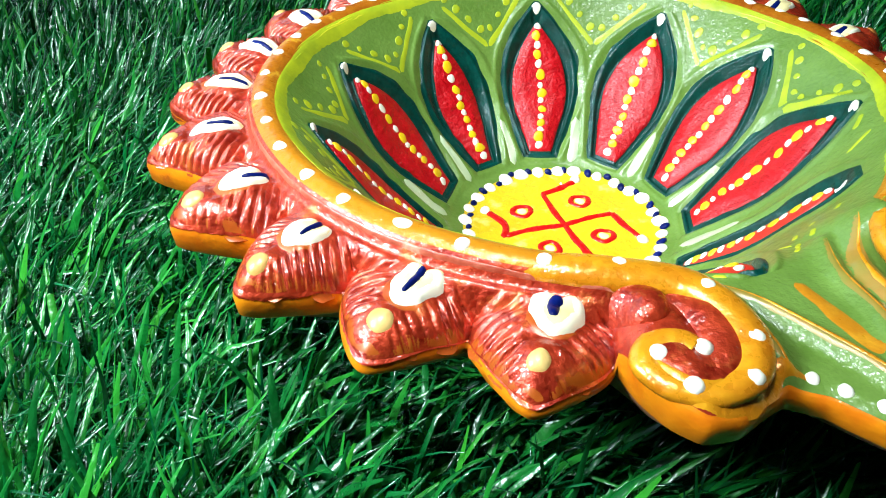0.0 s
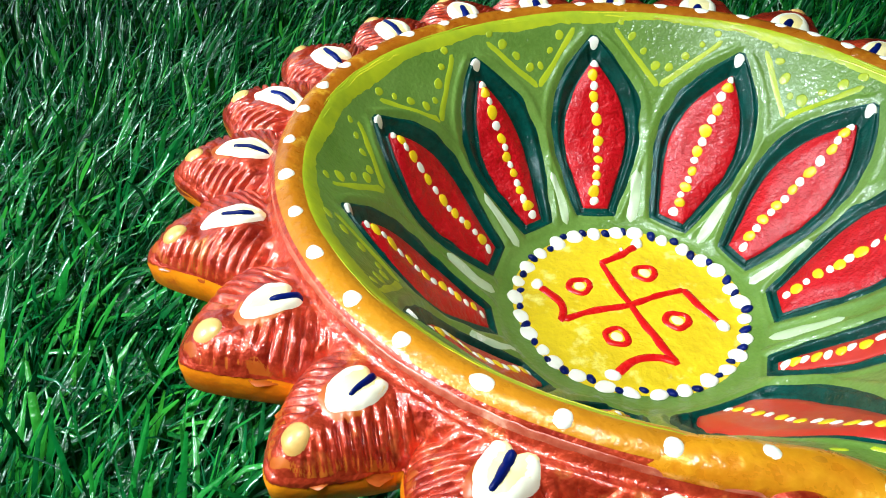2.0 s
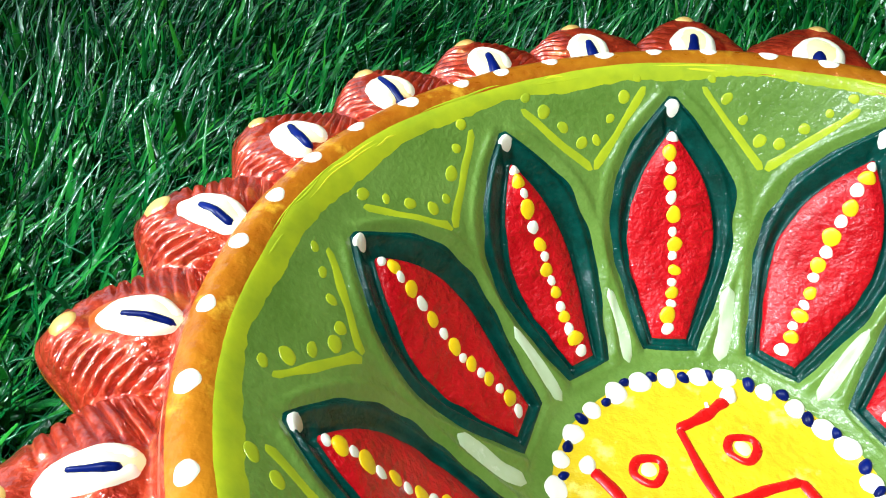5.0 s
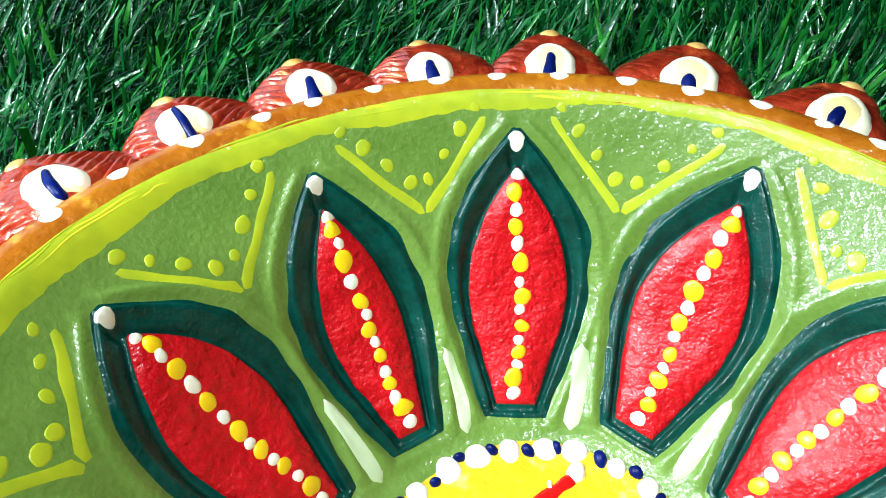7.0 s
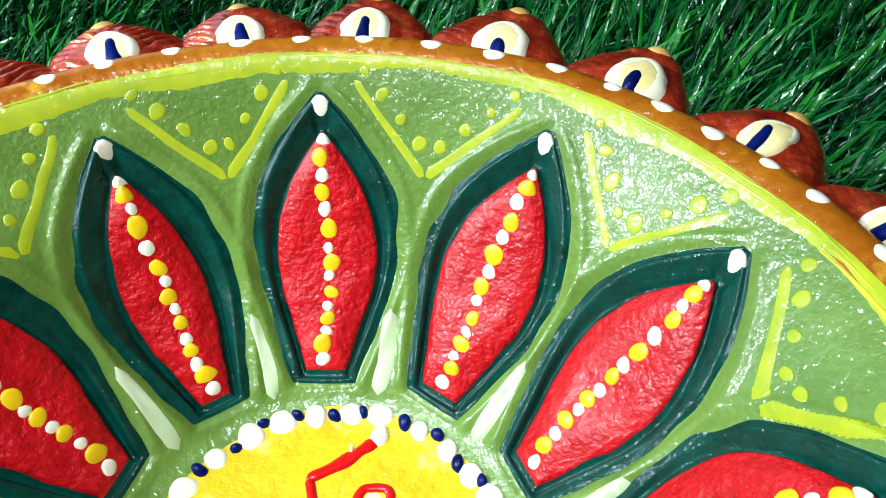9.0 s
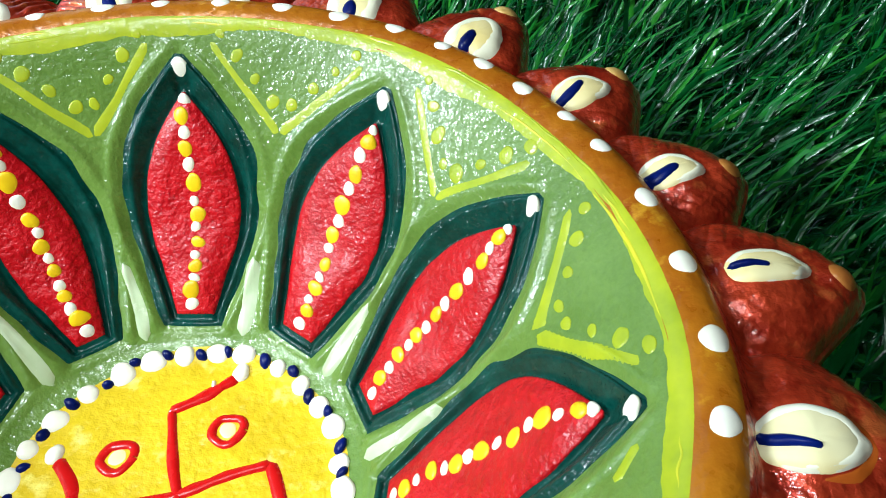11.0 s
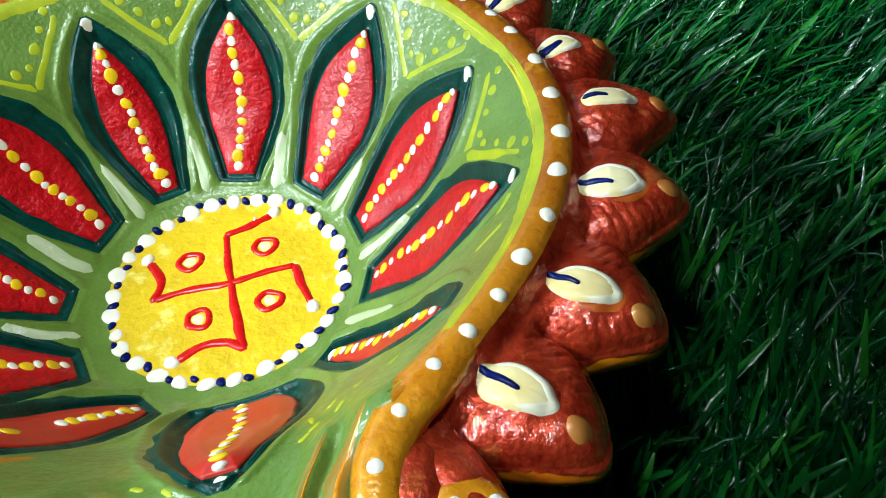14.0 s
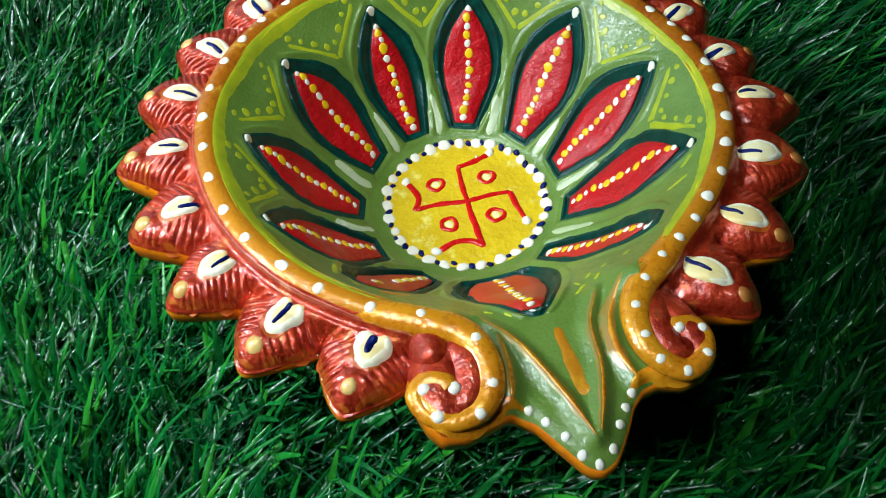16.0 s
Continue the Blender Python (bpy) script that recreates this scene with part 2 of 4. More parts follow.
PUPILS = [(5.74, -100.7, 6.14, -101.2), (5.75, -117.5, 6.27, -117.7), (5.82, -133.8, 6.24, -133.2), (5.80, -148.8, 6.21, -148.7), (5.98, -164.9, 6.43, -165.3),
          (5.88, -180.0, 6.42, -180.3), (5.90, -194.4, 6.41, -195.7), (5.94, -210.4, 6.46, -211.9), (5.79, -225.9, 6.50, -226.7), (5.73, -241.5, 6.20, -242.1),
          (5.69, -257.4, 6.10, -257.2), (5.72, -272.4, 6.17, -272.7), (5.76, -290.3, 6.03, -289.9), (5.79, -307.4, 6.11, -307.4), (5.73, -323.7, 6.18, -323.2),
          (5.74, -339.2, 6.15, -339.2), (5.94, -352.3, 6.31, -353.0), (5.71, -369.0, 6.17, -369.7), (5.65, -385.0, 6.08, -386.1), (5.65, -400.2, 6.19, -400.4)]
EYE_HALF = [0.29, 0.27, 0.25, 0.23, 0.20, 0.24, 0.25, 0.29, 0.29, 0.29, 0.29, 0.31, 0.34, 0.34, 0.24, 0.23, 0.22, 0.29, 0.26, 0.26]
PUPIL_HALF = [0.10, 0.07, 0.055, 0.07, 0.055, 0.06, 0.085, 0.085, 0.075, 0.10, 0.11, 0.10, 0.12, 0.12, 0.09, 0.10, 0.055, 0.06, 0.06, 0.06]
# radius of the bead near each lobe's tip
BEADS = [6.73, 6.72, 6.86, 6.92, 7.03, 7.02, 6.98, 7.03, 6.94, 6.92, 6.82, 7.02, 7.08, 6.98, 6.80, 6.76, 7.03, 6.86, 6.82, 6.84]


def smooth_table(rows, step, width):
    """A table of x, y as a smooth dense one."""
    xs = np.arange(rows[0][0], rows[-1][0] + step, step)
    ys = np.interp(xs, [r[0] for r in rows], [r[1] for r in rows])
    k = np.hanning(2 * width + 1)
    ys = np.convolve(np.pad(ys, width, mode="edge"), k / k.sum(), mode="valid")
    return xs, ys


PROF, CHAN = smooth_table(PROFILE, 0.01, 9), smooth_table(CHANNEL, 0.01, 20)
EDGE = smooth_table(SPOUT_EDGE, 0.1, 9)


# the rim is not quite round: how far it lies outside a true circle
RIM_OFF = [(-180, 0.135), (-171, 0.10), (-162, 0.05), (-153, 0.0), (-143, -0.03), (-134, -0.06), (-123, -0.08), (-113, -0.11), (-103, -0.10), (-95, 0), (-46, 0), (-41, -0.05), (-36, -0.09), (-30, -0.09),
           (-24, -0.07), (-17, -0.04), (-9, 0.01), (0, 0.03), (12, 0.04), (24, 0.04), (35, 0), (50, -0.01), (65, 0), (80, -0.02), (95, -0.05), (105, -0.06), (115, -0.02), (127, 0.04), (136, 0.09), (145, 0.14), (153, 0.17), (162, 0.165), (171, 0.15), (180, 0.135)]


def rim_off(deg):
    """Outward shift of the rim at an angle."""
    return np.interp((np.asarray(deg, float) + 180) % 360 - 180, [row[0] for row in RIM_OFF], [row[1] for row in RIM_OFF])


def step01(a, b, x):
    t = np.clip((x - a) / (b - a), 0, 1)
    return t * t * (3 - 2 * t)


NOTCHES = [(-94.4, 6.4)] + [row[3:] for row in LOBE_TABLE]
HALF_HI = np.array([NOTCHES[k][0] - LOBES[k] for k in range(len(LOBES))])
HALF_LO = np.array([LOBES[k] - NOTCHES[k + 1][0] for k in range(len(LOBES))])


def lobe_at(deg):
    """Nearest lobe's index, the angle from its middle over half its width (-1 to 1)."""
    deg = np.asarray(deg, float)
    d = (deg[..., None] - np.array(LOBES) + 180) % 360 - 180
    u = np.where(d > 0, d / HALF_HI, d / HALF_LO)
    k = np.abs(u).argmin(-1)
    return k, np.clip(np.take_along_axis(u, k[..., None], -1)[..., 0], -1, 1)


def in_spout(deg):
    d = (np.asarray(deg, float) + 180) % 360 - 180
    return (d > SPOUT_FROM) & (d < SPOUT_TO)


def edge(deg):
    """Radius of the dish's outline."""
    deg = np.asarray(deg, float)
    k, u = lobe_at(deg)
    tip, blunt = np.array([row[1] for row in LOBE_TABLE])[k], np.array([row[2] for row in LOBE_TABLE])[k]
    notch = np.array([row[1] for row in NOTCHES])
    foot = np.where(u > 0, notch[k], notch[k + 1])
    sharp = np.clip(1 - np.sqrt(u * u + 0.025) / 1.0125, 0, 1) ** 0.85 / 0.86
    round_ = (0.5 + 0.5 * np.cos(np.pi * u)) ** 0.8
    r = foot + (tip - foot) * (sharp * (1 - blunt) + round_ * blunt)
    return np.where(in_spout(deg), np.interp((deg + 180) % 360 - 180, *EDGE), r)


def petal_width(u, kind, form=0):
    """Half width along a petal: u from its base, 0, to its tip, 1; form: KITE and BLUNT have shapes of their own."""
    us = [0, 0.07, 0.2, 0.4, 0.55, 0.7, 0.85, 0.95, 1.0]
    if form == KITE:
        ws = [0.85, 1.05, 1.19, 1.13, 0.99, 0.76, 0.48, 0.27, 0.08] if kind == "outline" else [0.45, 0.63, 0.78, 0.80, 0.73, 0.58, 0.40, 0.29, 0.18]
    elif form == BLUNT:
        ws = [0.35, 0.46, 0.60, 0.72, 0.76, 0.77, 0.72, 0.56, 0.25] if kind == "outline" else [0.15, 0.24, 0.36, 0.44, 0.46, 0.46, 0.42, 0.32, 0.12]
    elif kind == "outline":
        ws = [0.40, 0.50, 0.66, 0.90, 0.97, 0.87, 0.54, 0.24, 0.03]
    else:
        ws = [0.26, 0.32, 0.44, 0.64, 0.71, 0.63, 0.39, 0.16, 0.01]
    fine = np.linspace(0, 1, 201)
    k = np.hanning(67)
    flat = np.pad(np.interp(fine, us, ws), 33, mode="reflect", reflect_type="odd")
    return np.maximum(0.005, np.interp(u, fine, np.convolve(flat, k / k.sum(), mode="valid")))


def petal_frame(p):
    tip_a, base_a, tip_r, wide, red_wide, _ = p
    a, b = radians(tip_a), radians(base_a)
    base = np.array((math.cos(b), math.sin(b))) * 2.44
    tip = np.array((math.cos(a), math.sin(a))) * tip_r
    return base, tip, wide, red_wide


def relief(x, y):
    """The petals, pressed a little into the wall with a swollen middle."""
    h = np.zeros_like(x)
    for form, p in zip(FORMS, PETALS):
        base, tip, wide, red_wide = petal_frame(p)
        axis = tip - base
        length = math.hypot(*axis)
        axis = axis / length
        s = (x - base[0]) * axis[0] + (y - base[1]) * axis[1]
        u = s / length
        w = -(x - base[0]) * axis[1] + (y - base[1]) * axis[0] - p[5] * np.sin(np.pi * np.clip(u, 0, 1))
        ok = (u > -0.05) & (u < 1.05)
        inside = petal_width(np.clip(u, 0, 1), "outline", form) * wide - np.abs(w)
        inside = np.minimum(inside, np.minimum(s + 0.05, length - s + 0.02))
        red = petal_width(np.clip((u - 0.06) / 0.83, 0, 1), "red", form) * red_wide - np.abs(w)
        red = np.minimum(red, np.minimum(u - 0.06, 0.89 - u) * length)
        fade = np.where(ok, step01(-0.05, 0.0, u) * (1 - step01(0.96, 1.05, u)), 0)
        h += fade * (-0.10 * step01(-0.06, 0.10, inside) + 0.11 * step01(-0.05, 0.3, red))
        # the border is a rounded bead with a groove on either side
        edge_gap = np.clip(inside, -0.4, 0.6)
        h += fade * (0.12 * np.exp(-((edge_gap - 0.12) / 0.07) ** 2) - 0.11 * np.exp(-((red + 0.05) / 0.05) ** 2) * (inside > 0))
        h += fade * 0.05 * np.exp(-((edge_gap + 0.12) / 0.07) ** 2)
    return h


# lines of the two scrolls beside the spout: x, y, z
LEFT_COIL = [(-2.17, -4.86, 5.22), (-1.72, -5.04, 5.32), (-1.32, -5.18, 5.39), (-0.88, -5.28, 5.41), (-0.33, -5.36, 5.39), (0.35, -5.48, 5.35), (0.75, -5.85, 5.33), (0.92, -6.36, 5.29), (0.80, -6.80, 5.26), (0.42, -7.04, 5.24), (-0.02, -6.98, 5.25), (-0.27, -6.70, 5.28),
               (-0.14, -6.44, 5.31), (0.12, -6.41, 5.33), (0.27, -6.54, 5.33)]
LEFT_COIL = [(x, y, z + 0.06) for x, y, z in LEFT_COIL]
RIGHT_COIL = [(4.87, -2.15, 5.22), (4.58, -2.72, 5.32), (4.2, -3.28, 5.39), (3.82, -3.84, 5.40), (3.5, -4.27, 5.36), (3.35, -4.8, 5.34), (3.44, -5.35, 5.31), (3.7, -5.68, 5.27), (4.12, -5.86, 5.25), (4.42, -5.60, 5.27), (4.46, -5.22, 5.29), (4.26, -5.0, 5.32), (4.04, -5.05, 5.34), (3.98, -5.16, 5.34)]
RIGHT_COIL = [(x, y, z + 0.06) for x, y, z in RIGHT_COIL]
RIDGES = [[(0.6, -5.0), (1.1, -5.3), (1.49, -5.64), (2.15, -6.42), (2.62, -7.1)], [(2.72, -4.2), (2.57, -5.0), (2.72, -5.76), (2.74, -6.37), (2.68, -7.0)],
          [(3.14, -4.0), (2.9, -4.86), (3.01, -5.52), (3.31, -6.02)], [(1.0, -5.35), (1.2, -5.97), (1.28, -6.6)]]


def gap_to(x, y, line):
    """Distance in plan from a line through points."""
    gap = np.full_like(x, 9.0)
    for (ax, ay), (bx, by) in zip(line[:-1], line[1:]):
        dx, dy = bx - ax, by - ay
        t = np.clip(((x - ax) * dx + (y - ay) * dy) / (dx * dx + dy * dy), 0, 1)
        gap = np.minimum(gap, np.hypot(x - ax - t * dx, y - ay - t * dy))
    return gap


def ribs(x, y):
    """Low ribs that run down the spout."""
    h = np.zeros_like(x)
    for line in RIDGES:
        h = np.maximum(h, np.exp(-(gap_to(x, y, line) / 0.15) ** 2))
    return h


def fillet(x, y):
    """Clay drawn up against the flanks of the scrolls."""
    gap = np.minimum(gap_to(x, y, [p[:2] for p in LEFT_COIL[3:9]]), gap_to(x, y, [p[:2] for p in RIGHT_COIL[3:8]]))
    return np.exp(-(gap / 0.40) ** 4)


def height(x, y):
    """Top surface of the dish."""
    x, y = np.asarray(x, float), np.asarray(y, float)
    r, deg = np.hypot(x, y), np.degrees(np.arctan2(y, x))
    z = np.interp(r - rim_off(deg) * step01(4.3, 5.2, r) * (1 - step01(5.75, 6.3, r)), *PROF)
    ch = step01(-89, -81, deg) * (1 - step01(-58, -50, deg))
    zc = np.interp(r, *CHAN)
    # lobes: swollen, veined, rounded towards the outline
    k, u = lobe_at(deg)
    lat = u * radians(7.8) * r
    lob = step01(5.72, 5.95, r)
    out = edge(deg) - r
    far = 0.5 - 0.5 * np.cos(np.radians(deg + 75))
    z = z - lob * (0.26 - 0.12 * far) * np.abs(u) ** 2.2
    z = z - lob * 0.15 * np.exp(-((deg + 110) / 22) ** 2)
    # raised boss round the eye, a knob at the tip, a hollow between them
    ends = 1 - step01(0.8, 1.0, np.abs(u))
    z = z + ends * lob * 0.05 * np.exp(-(((r - 6.15) / 0.5) ** 2 + (lat / 0.36) ** 2) ** 2)
    knob = np.array(BEADS)[k]
    z = z + ends * lob * 0.06 * np.exp(-((r - knob) ** 2 + lat ** 2) / 0.045)
    z = z - ends * lob * 0.05 * np.exp(-(((r - knob + 0.34) / 0.10) ** 2 + (lat / 0.3) ** 2))
    # hatching pressed in from both flanks, deep on the one half of the dish and nearly smooth on the other
    wob = 0.03 * np.sin(3.1 * lat + 2.3 * k) + 0.022 * np.sin(2.9 * x + 4.3 * y)
    phase = ((r - 0.72 * np.abs(lat) + wob) / (0.165 + 0.02 * np.sin(k * 2.4))) % 1.0
    groove = np.exp(-((phase - 0.5) / 0.17) ** 2)
    press = 0.14 + 1.0 * step01(2.0, -1.5, x + 0.25 * y)
    amount = 0.115 * press * np.clip(0.62 + 0.30 * np.sin(1.3 * x + 2.9 * y + 1.3 * k) + 0.25 * np.sin(7.1 * x + 6.7 * y), 0.10, 1)
    eye = np.array(EYES)[k]
    eye_r, eye_a = (eye[..., 0] + eye[..., 2]) / 2, (eye[..., 1] + eye[..., 3]) / 2
    off_axis = np.radians((deg - eye_a + 180) % 360 - 180) * r
    bare = 1 - np.exp(-(((r - eye_r) / (0.75 * (eye[..., 2] - eye[..., 0]))) ** 2 + (off_axis / (1.6 * np.array(EYE_HALF)[k])) ** 2) ** 3)
    bare = bare * (1 - np.exp(-((((r - knob) ** 2 + lat ** 2) / 0.06) ** 2)))
    bare = bare * (1 - step01(0.90, 1.0, np.abs(u)))
    z = z + lob * (0.03 - amount * groove) * bare * step01(0.10, 0.24, np.abs(lat)) * step01(0.02, 0.18, out)
    z = z + lob * bare * 0.012 * np.sin(9 * r + 3 * k + 2 * np.sin(7 * lat)) * np.sin(13 * lat + 5 * r + k)
    # spout: floor of the channel, two mounds beside it
    sp = step01(-96.5, -91.5, deg) * (1 - step01(-49.5, -44.5, deg)) * step01(5.35, 5.75, r)
    zs = np.interp(r, *CHAN) + 0.16
    m1 = np.exp(-(((x - 0.28) ** 2 + (y + 6.45) ** 2) / 0.75) ** 2)
    m2 = np.exp(-(((x - 3.98) ** 2 + (y + 5.25) ** 2) / 0.75) ** 2)
    zs = zs + 0.24 * np.maximum(m1, m2)
    z = z + (zs - z) * sp
    z = z * (1 - ch) + zc * ch
    z = z + ch * 0.05 * step01(6.2, 7.2, r) * np.abs(np.sin((deg + 70) * 0.12))
    z = z - (0.30 - 0.17 * in_spout(deg)) * np.exp(-np.clip(out, 0, None) / 0.20) * (r > 5.9)
    z = z + 0.15 * ribs(x, y) * ch
    z = z + 0.09 * sp * fillet(x, y)
    return z + np.where(r < 5.1, relief(x, y), 0)


# ---- mesh helpers ----
def link(name, verts, faces, mat, parent=None, label="", smooth=True):
    me = bpy.data.meshes.new(name)
    me.from_pydata([tuple(v) for v in verts], [], [tuple(f) for f in faces])
    me.materials.append(mat)
    if smooth:
        me.polygons.foreach_set("use_smooth", [True] * len(me.polygons))
    me.update()
    ob = new(name, me)
    if parent is not None:
        ob.parent = parent
    return tagged(ob, label)


def lay(xy, off):
    """Points of the plan laid on the dish, off centimetres above it; in metres."""
    xy = np.asarray(xy, float)
    z = height(xy[:, 0], xy[:, 1]) + off
    return np.column_stack((xy, z)) * CM


def grid_faces(n, m, closed=False):
    cols = m if closed else m - 1
    return [(i * m + j, i * m + (j + 1) % m, (i + 1) * m + (j + 1) % m, (i + 1) * m + j) for i in range(n - 1) for j in range(cols)]


def smooth_line(points, n):
    """Catmull-Rom through points of the plan (any dimension), n samples."""
    p = np.asarray(points, float)
    p = np.vstack((2 * p[0] - p[1], p, 2 * p[-1] - p[-2]))
    t = np.linspace(0, len(p) - 3 - 1e-6, n)
    i = t.astype(int)
    f = (t - i)[:, None]
    a, b, c, d = p[i], p[i + 1], p[i + 2], p[i + 3]
    return 0.5 * (2 * b + (c - a) * f + (2 * a - 5 * b + 4 * c - d) * f ** 2 + (3 * b - a - 3 * c + d) * f ** 3)


rng = np.random.RandomState(11)


def stroke(name, points, half, mat, parent, label="", thick=0.03, n=None, across=7, rough=0.12, ends=True, lift=0.0):
    """A brush stroke that lies on the dish: half width, a number or one for each point."""
    pts = np.asarray(points, float)
    length = np.hypot(*np.diff(pts, axis=0).T).sum()
    n = n or max(6, int(length / 0.06))
    line = smooth_line(pts, n) if len(pts) > 2 else pts[0] + np.linspace(0, 1, n)[:, None] * (pts[-1] - pts[0])
    tang = np.gradient(line, axis=0)
    tang /= np.hypot(*tang.T)[:, None] + 1e-9
    norm = np.column_stack((-tang[:, 1], tang[:, 0]))
    h = np.interp(np.linspace(0, 1, n), np.linspace(0, 1, np.size(half)), np.atleast_1d(half))
    s = np.linspace(0, length, n)
    if ends:
        cap = np.minimum(1, np.minimum(s, length - s) / np.maximum(h, 1e-3))
        h = h * np.sqrt(np.clip(1 - (1 - cap) ** 2, 0.02, 1))
    v = np.linspace(-1, 1, across)
    wob = [np.interp(s, np.linspace(0, length, max(3, n // 3)), rng.uniform(-rough, rough, max(3, n // 3))) for _ in range(2)]
    left, right = h * (1 + wob[0]), h * (1 + wob[1])
    side = np.where(v[None] < 0, right[:, None], left[:, None]) * v[None]
    xy = line[:, None] + norm[:, None] * side[..., None]
    off = -0.006 + thick * (1 - np.abs(v[None]) ** 2.5) * np.minimum(1, h / h.max() + 0.2)[:, None]
    return link(name, lay(xy.reshape(-1, 2), off.reshape(-1) + lift), grid_faces(n, across), mat, parent, label)


def dot(name, x, y, rad, mat, parent, tall=0.05, stretch=1.0, turn=0.0, label="", lift=0.0):
    """A round dab of thick paint."""
    n = 22
    a = np.linspace(0, 2 * math.pi, n, endpoint=False)
    pts, off = [(0, 0)], [tall]
    p = rng.uniform(0, 6.3, 3)
    wob = 1 + 0.05 * np.sin(2 * a + p[0]) + 0.035 * np.sin(3 * a + p[1]) + 0.02 * np.sin(5 * a + p[2])
    for q in (0.4, 0.7, 0.88, 1.0):
        for i, t in enumerate(a):
            pts.append((q * rad * wob[i] * stretch * math.cos(t), q * rad * wob[i] * math.sin(t)))
            off.append(tall * (1 - q ** 3) - (0.012 if q == 1 else 0))
    c, s = math.cos(turn), math.sin(turn)
    away = np.array((x, y)) / (math.hypot(x, y) + 1e-9)
    steep = 0.34 if 2.35 < math.hypot(x, y) < 5.12 else 0.0
    pts = np.array([(x + c * px - s * py, y + s * px + c * py) for px, py in pts])
    rel = pts - (x, y)
    pts = pts - steep * (rel @ away)[:, None] * away[None]
    faces = [(0, 1 + i, 1 + (i + 1) % n) for i in range(n)]
    for ring in (1, 1 + n, 1 + 2 * n):
        faces += [(ring + i, ring + n + i, ring + n + (i + 1) % n, ring + (i + 1) % n) for i in range(n)]
    return link(name, lay(pts, np.array(off) + lift), faces, mat, parent, label)


def polar(r, deg):
    return np.array((r * math.cos(radians(deg)), r * math.sin(radians(deg))))


def ring_sheet(name, deg, radii, mat, parent, label="", off=0.0, closed=False, heights=None):
    """A sheet over the plan between rows of radii (rings x angles)."""
    x, y = radii * np.cos(np.radians(deg)), radii * np.sin(np.radians(deg))
    z = height(x, y) + off if heights is None else heights
    v = np.stack((x, y, z), -1).reshape(-1, 3) * CM
    return link(name, v, grid_faces(radii.shape[0], radii.shape[1], closed), mat, parent, label)


def tube(name, points, radius, mat, parent, label="", sides=14, n=None, flat=0.68):
    """A modelled coil of clay through points x, y, z (cm)."""
    pts = np.asarray(points, float)
    n = n or 10 * len(pts)
    line = smooth_line(pts, n)
    rad = np.interp(np.linspace(0, 1, n), np.linspace(0, 1, np.size(radius)), np.atleast_1d(radius))
    tang = np.gradient(line, axis=0)
    tang /= np.linalg.norm(tang, axis=1)[:, None]
    side = np.cross(tang, (0, 0, 1.0))
    side /= np.linalg.norm(side, axis=1)[:, None]
    up = np.cross(side, tang)
    a = np.linspace(0, 2 * math.pi, sides, endpoint=False)
    ring = line[:, None] + rad[:, None, None] * (np.cos(a)[None, :, None] * side[:, None] + flat * np.sin(a)[None, :, None] * up[:, None])
    verts = ring.reshape(-1, 3)
    faces = grid_faces(n, sides, True)
    verts = np.vstack((verts, line[0], line[-1]))
    faces += [(n * sides, (j + 1) % sides, j) for j in range(sides)]
    faces += [(n * sides + 1, (n - 1) * sides + j, (n - 1) * sides + (j + 1) % sides) for j in range(sides)]
    return link(name, verts * CM, faces, mat, parent, label)


# ---- the dish ----
diya = new("oil_lamp_dish")
tagged(diya, "hand-painted clay oil lamp dish with scalloped edge on artificial grass", "oil lamp")

STEP = 0.3
ALL = np.arange(0, 360, STEP) - 180

# inside of the bowl
rr = np.concatenate(([0.02], np.linspace(0.3, 2.0, 8), np.linspace(2.05, 5.12, 112)))
bowl = ring_sheet("bowl", ALL[None] + 0 * rr[:, None], rr[:, None] + rim_off(ALL)[None] * step01(4.3, 5.12, rr)[:, None], BOWL_GREEN, diya, "olive green painted inside of the bowl", closed=True)

# rolled rim, all round but for the spout
deg = np.arange(-53, 275.5, STEP)
end = np.clip(np.minimum((deg + 53) / 6, (275.5 - deg) / 2.5), 0, 1)
rr = np.linspace(0, 1, 12)[:, None]
rr = (5.56 - 0.44 * end * end * (3 - 2 * end)) * (1 - rr) + 5.6 * rr + rim_off(deg)[None]
rim = ring_sheet("rim", deg[None] + 0 * rr, rr, ORANGE, diya, "orange and gold painted rolled rim", off=0.008)

# spout: floor of the channel, with a red shoulder on each side
q = np.linspace(0, 1, 56)[:, None]
r_at = 5.12 + 2.1 * q
west = np.interp(r_at, [5.1, 5.45, 5.75, 6.5, 7.1], [-94.3, -92, -84, -81.5, -80])
east = np.interp(r_at, [5.1, 5.45, 5.85, 6.4, 7.0], [-46.7, -49.5, -55.0, -57.0, -58])
f = np.linspace(0, 1, 90)[None]


def sector(name, a, b, mat, label):
    d = a + (b - a) * f
    return ring_sheet(name, d, 5.12 + (edge(d) - 0.045 - 5.12) * q, mat, diya, label)


spout = sector("spout", west, east, BOWL_GREEN, "olive green spout with gold ridges")
sector("shoulder", SPOUT_FROM + 0 * west, west, COPPER, "coppery red shoulder of the spout")
sector("shoulder", east, SPOUT_TO + 0 * east, COPPER, "coppery red shoulder of the spout")

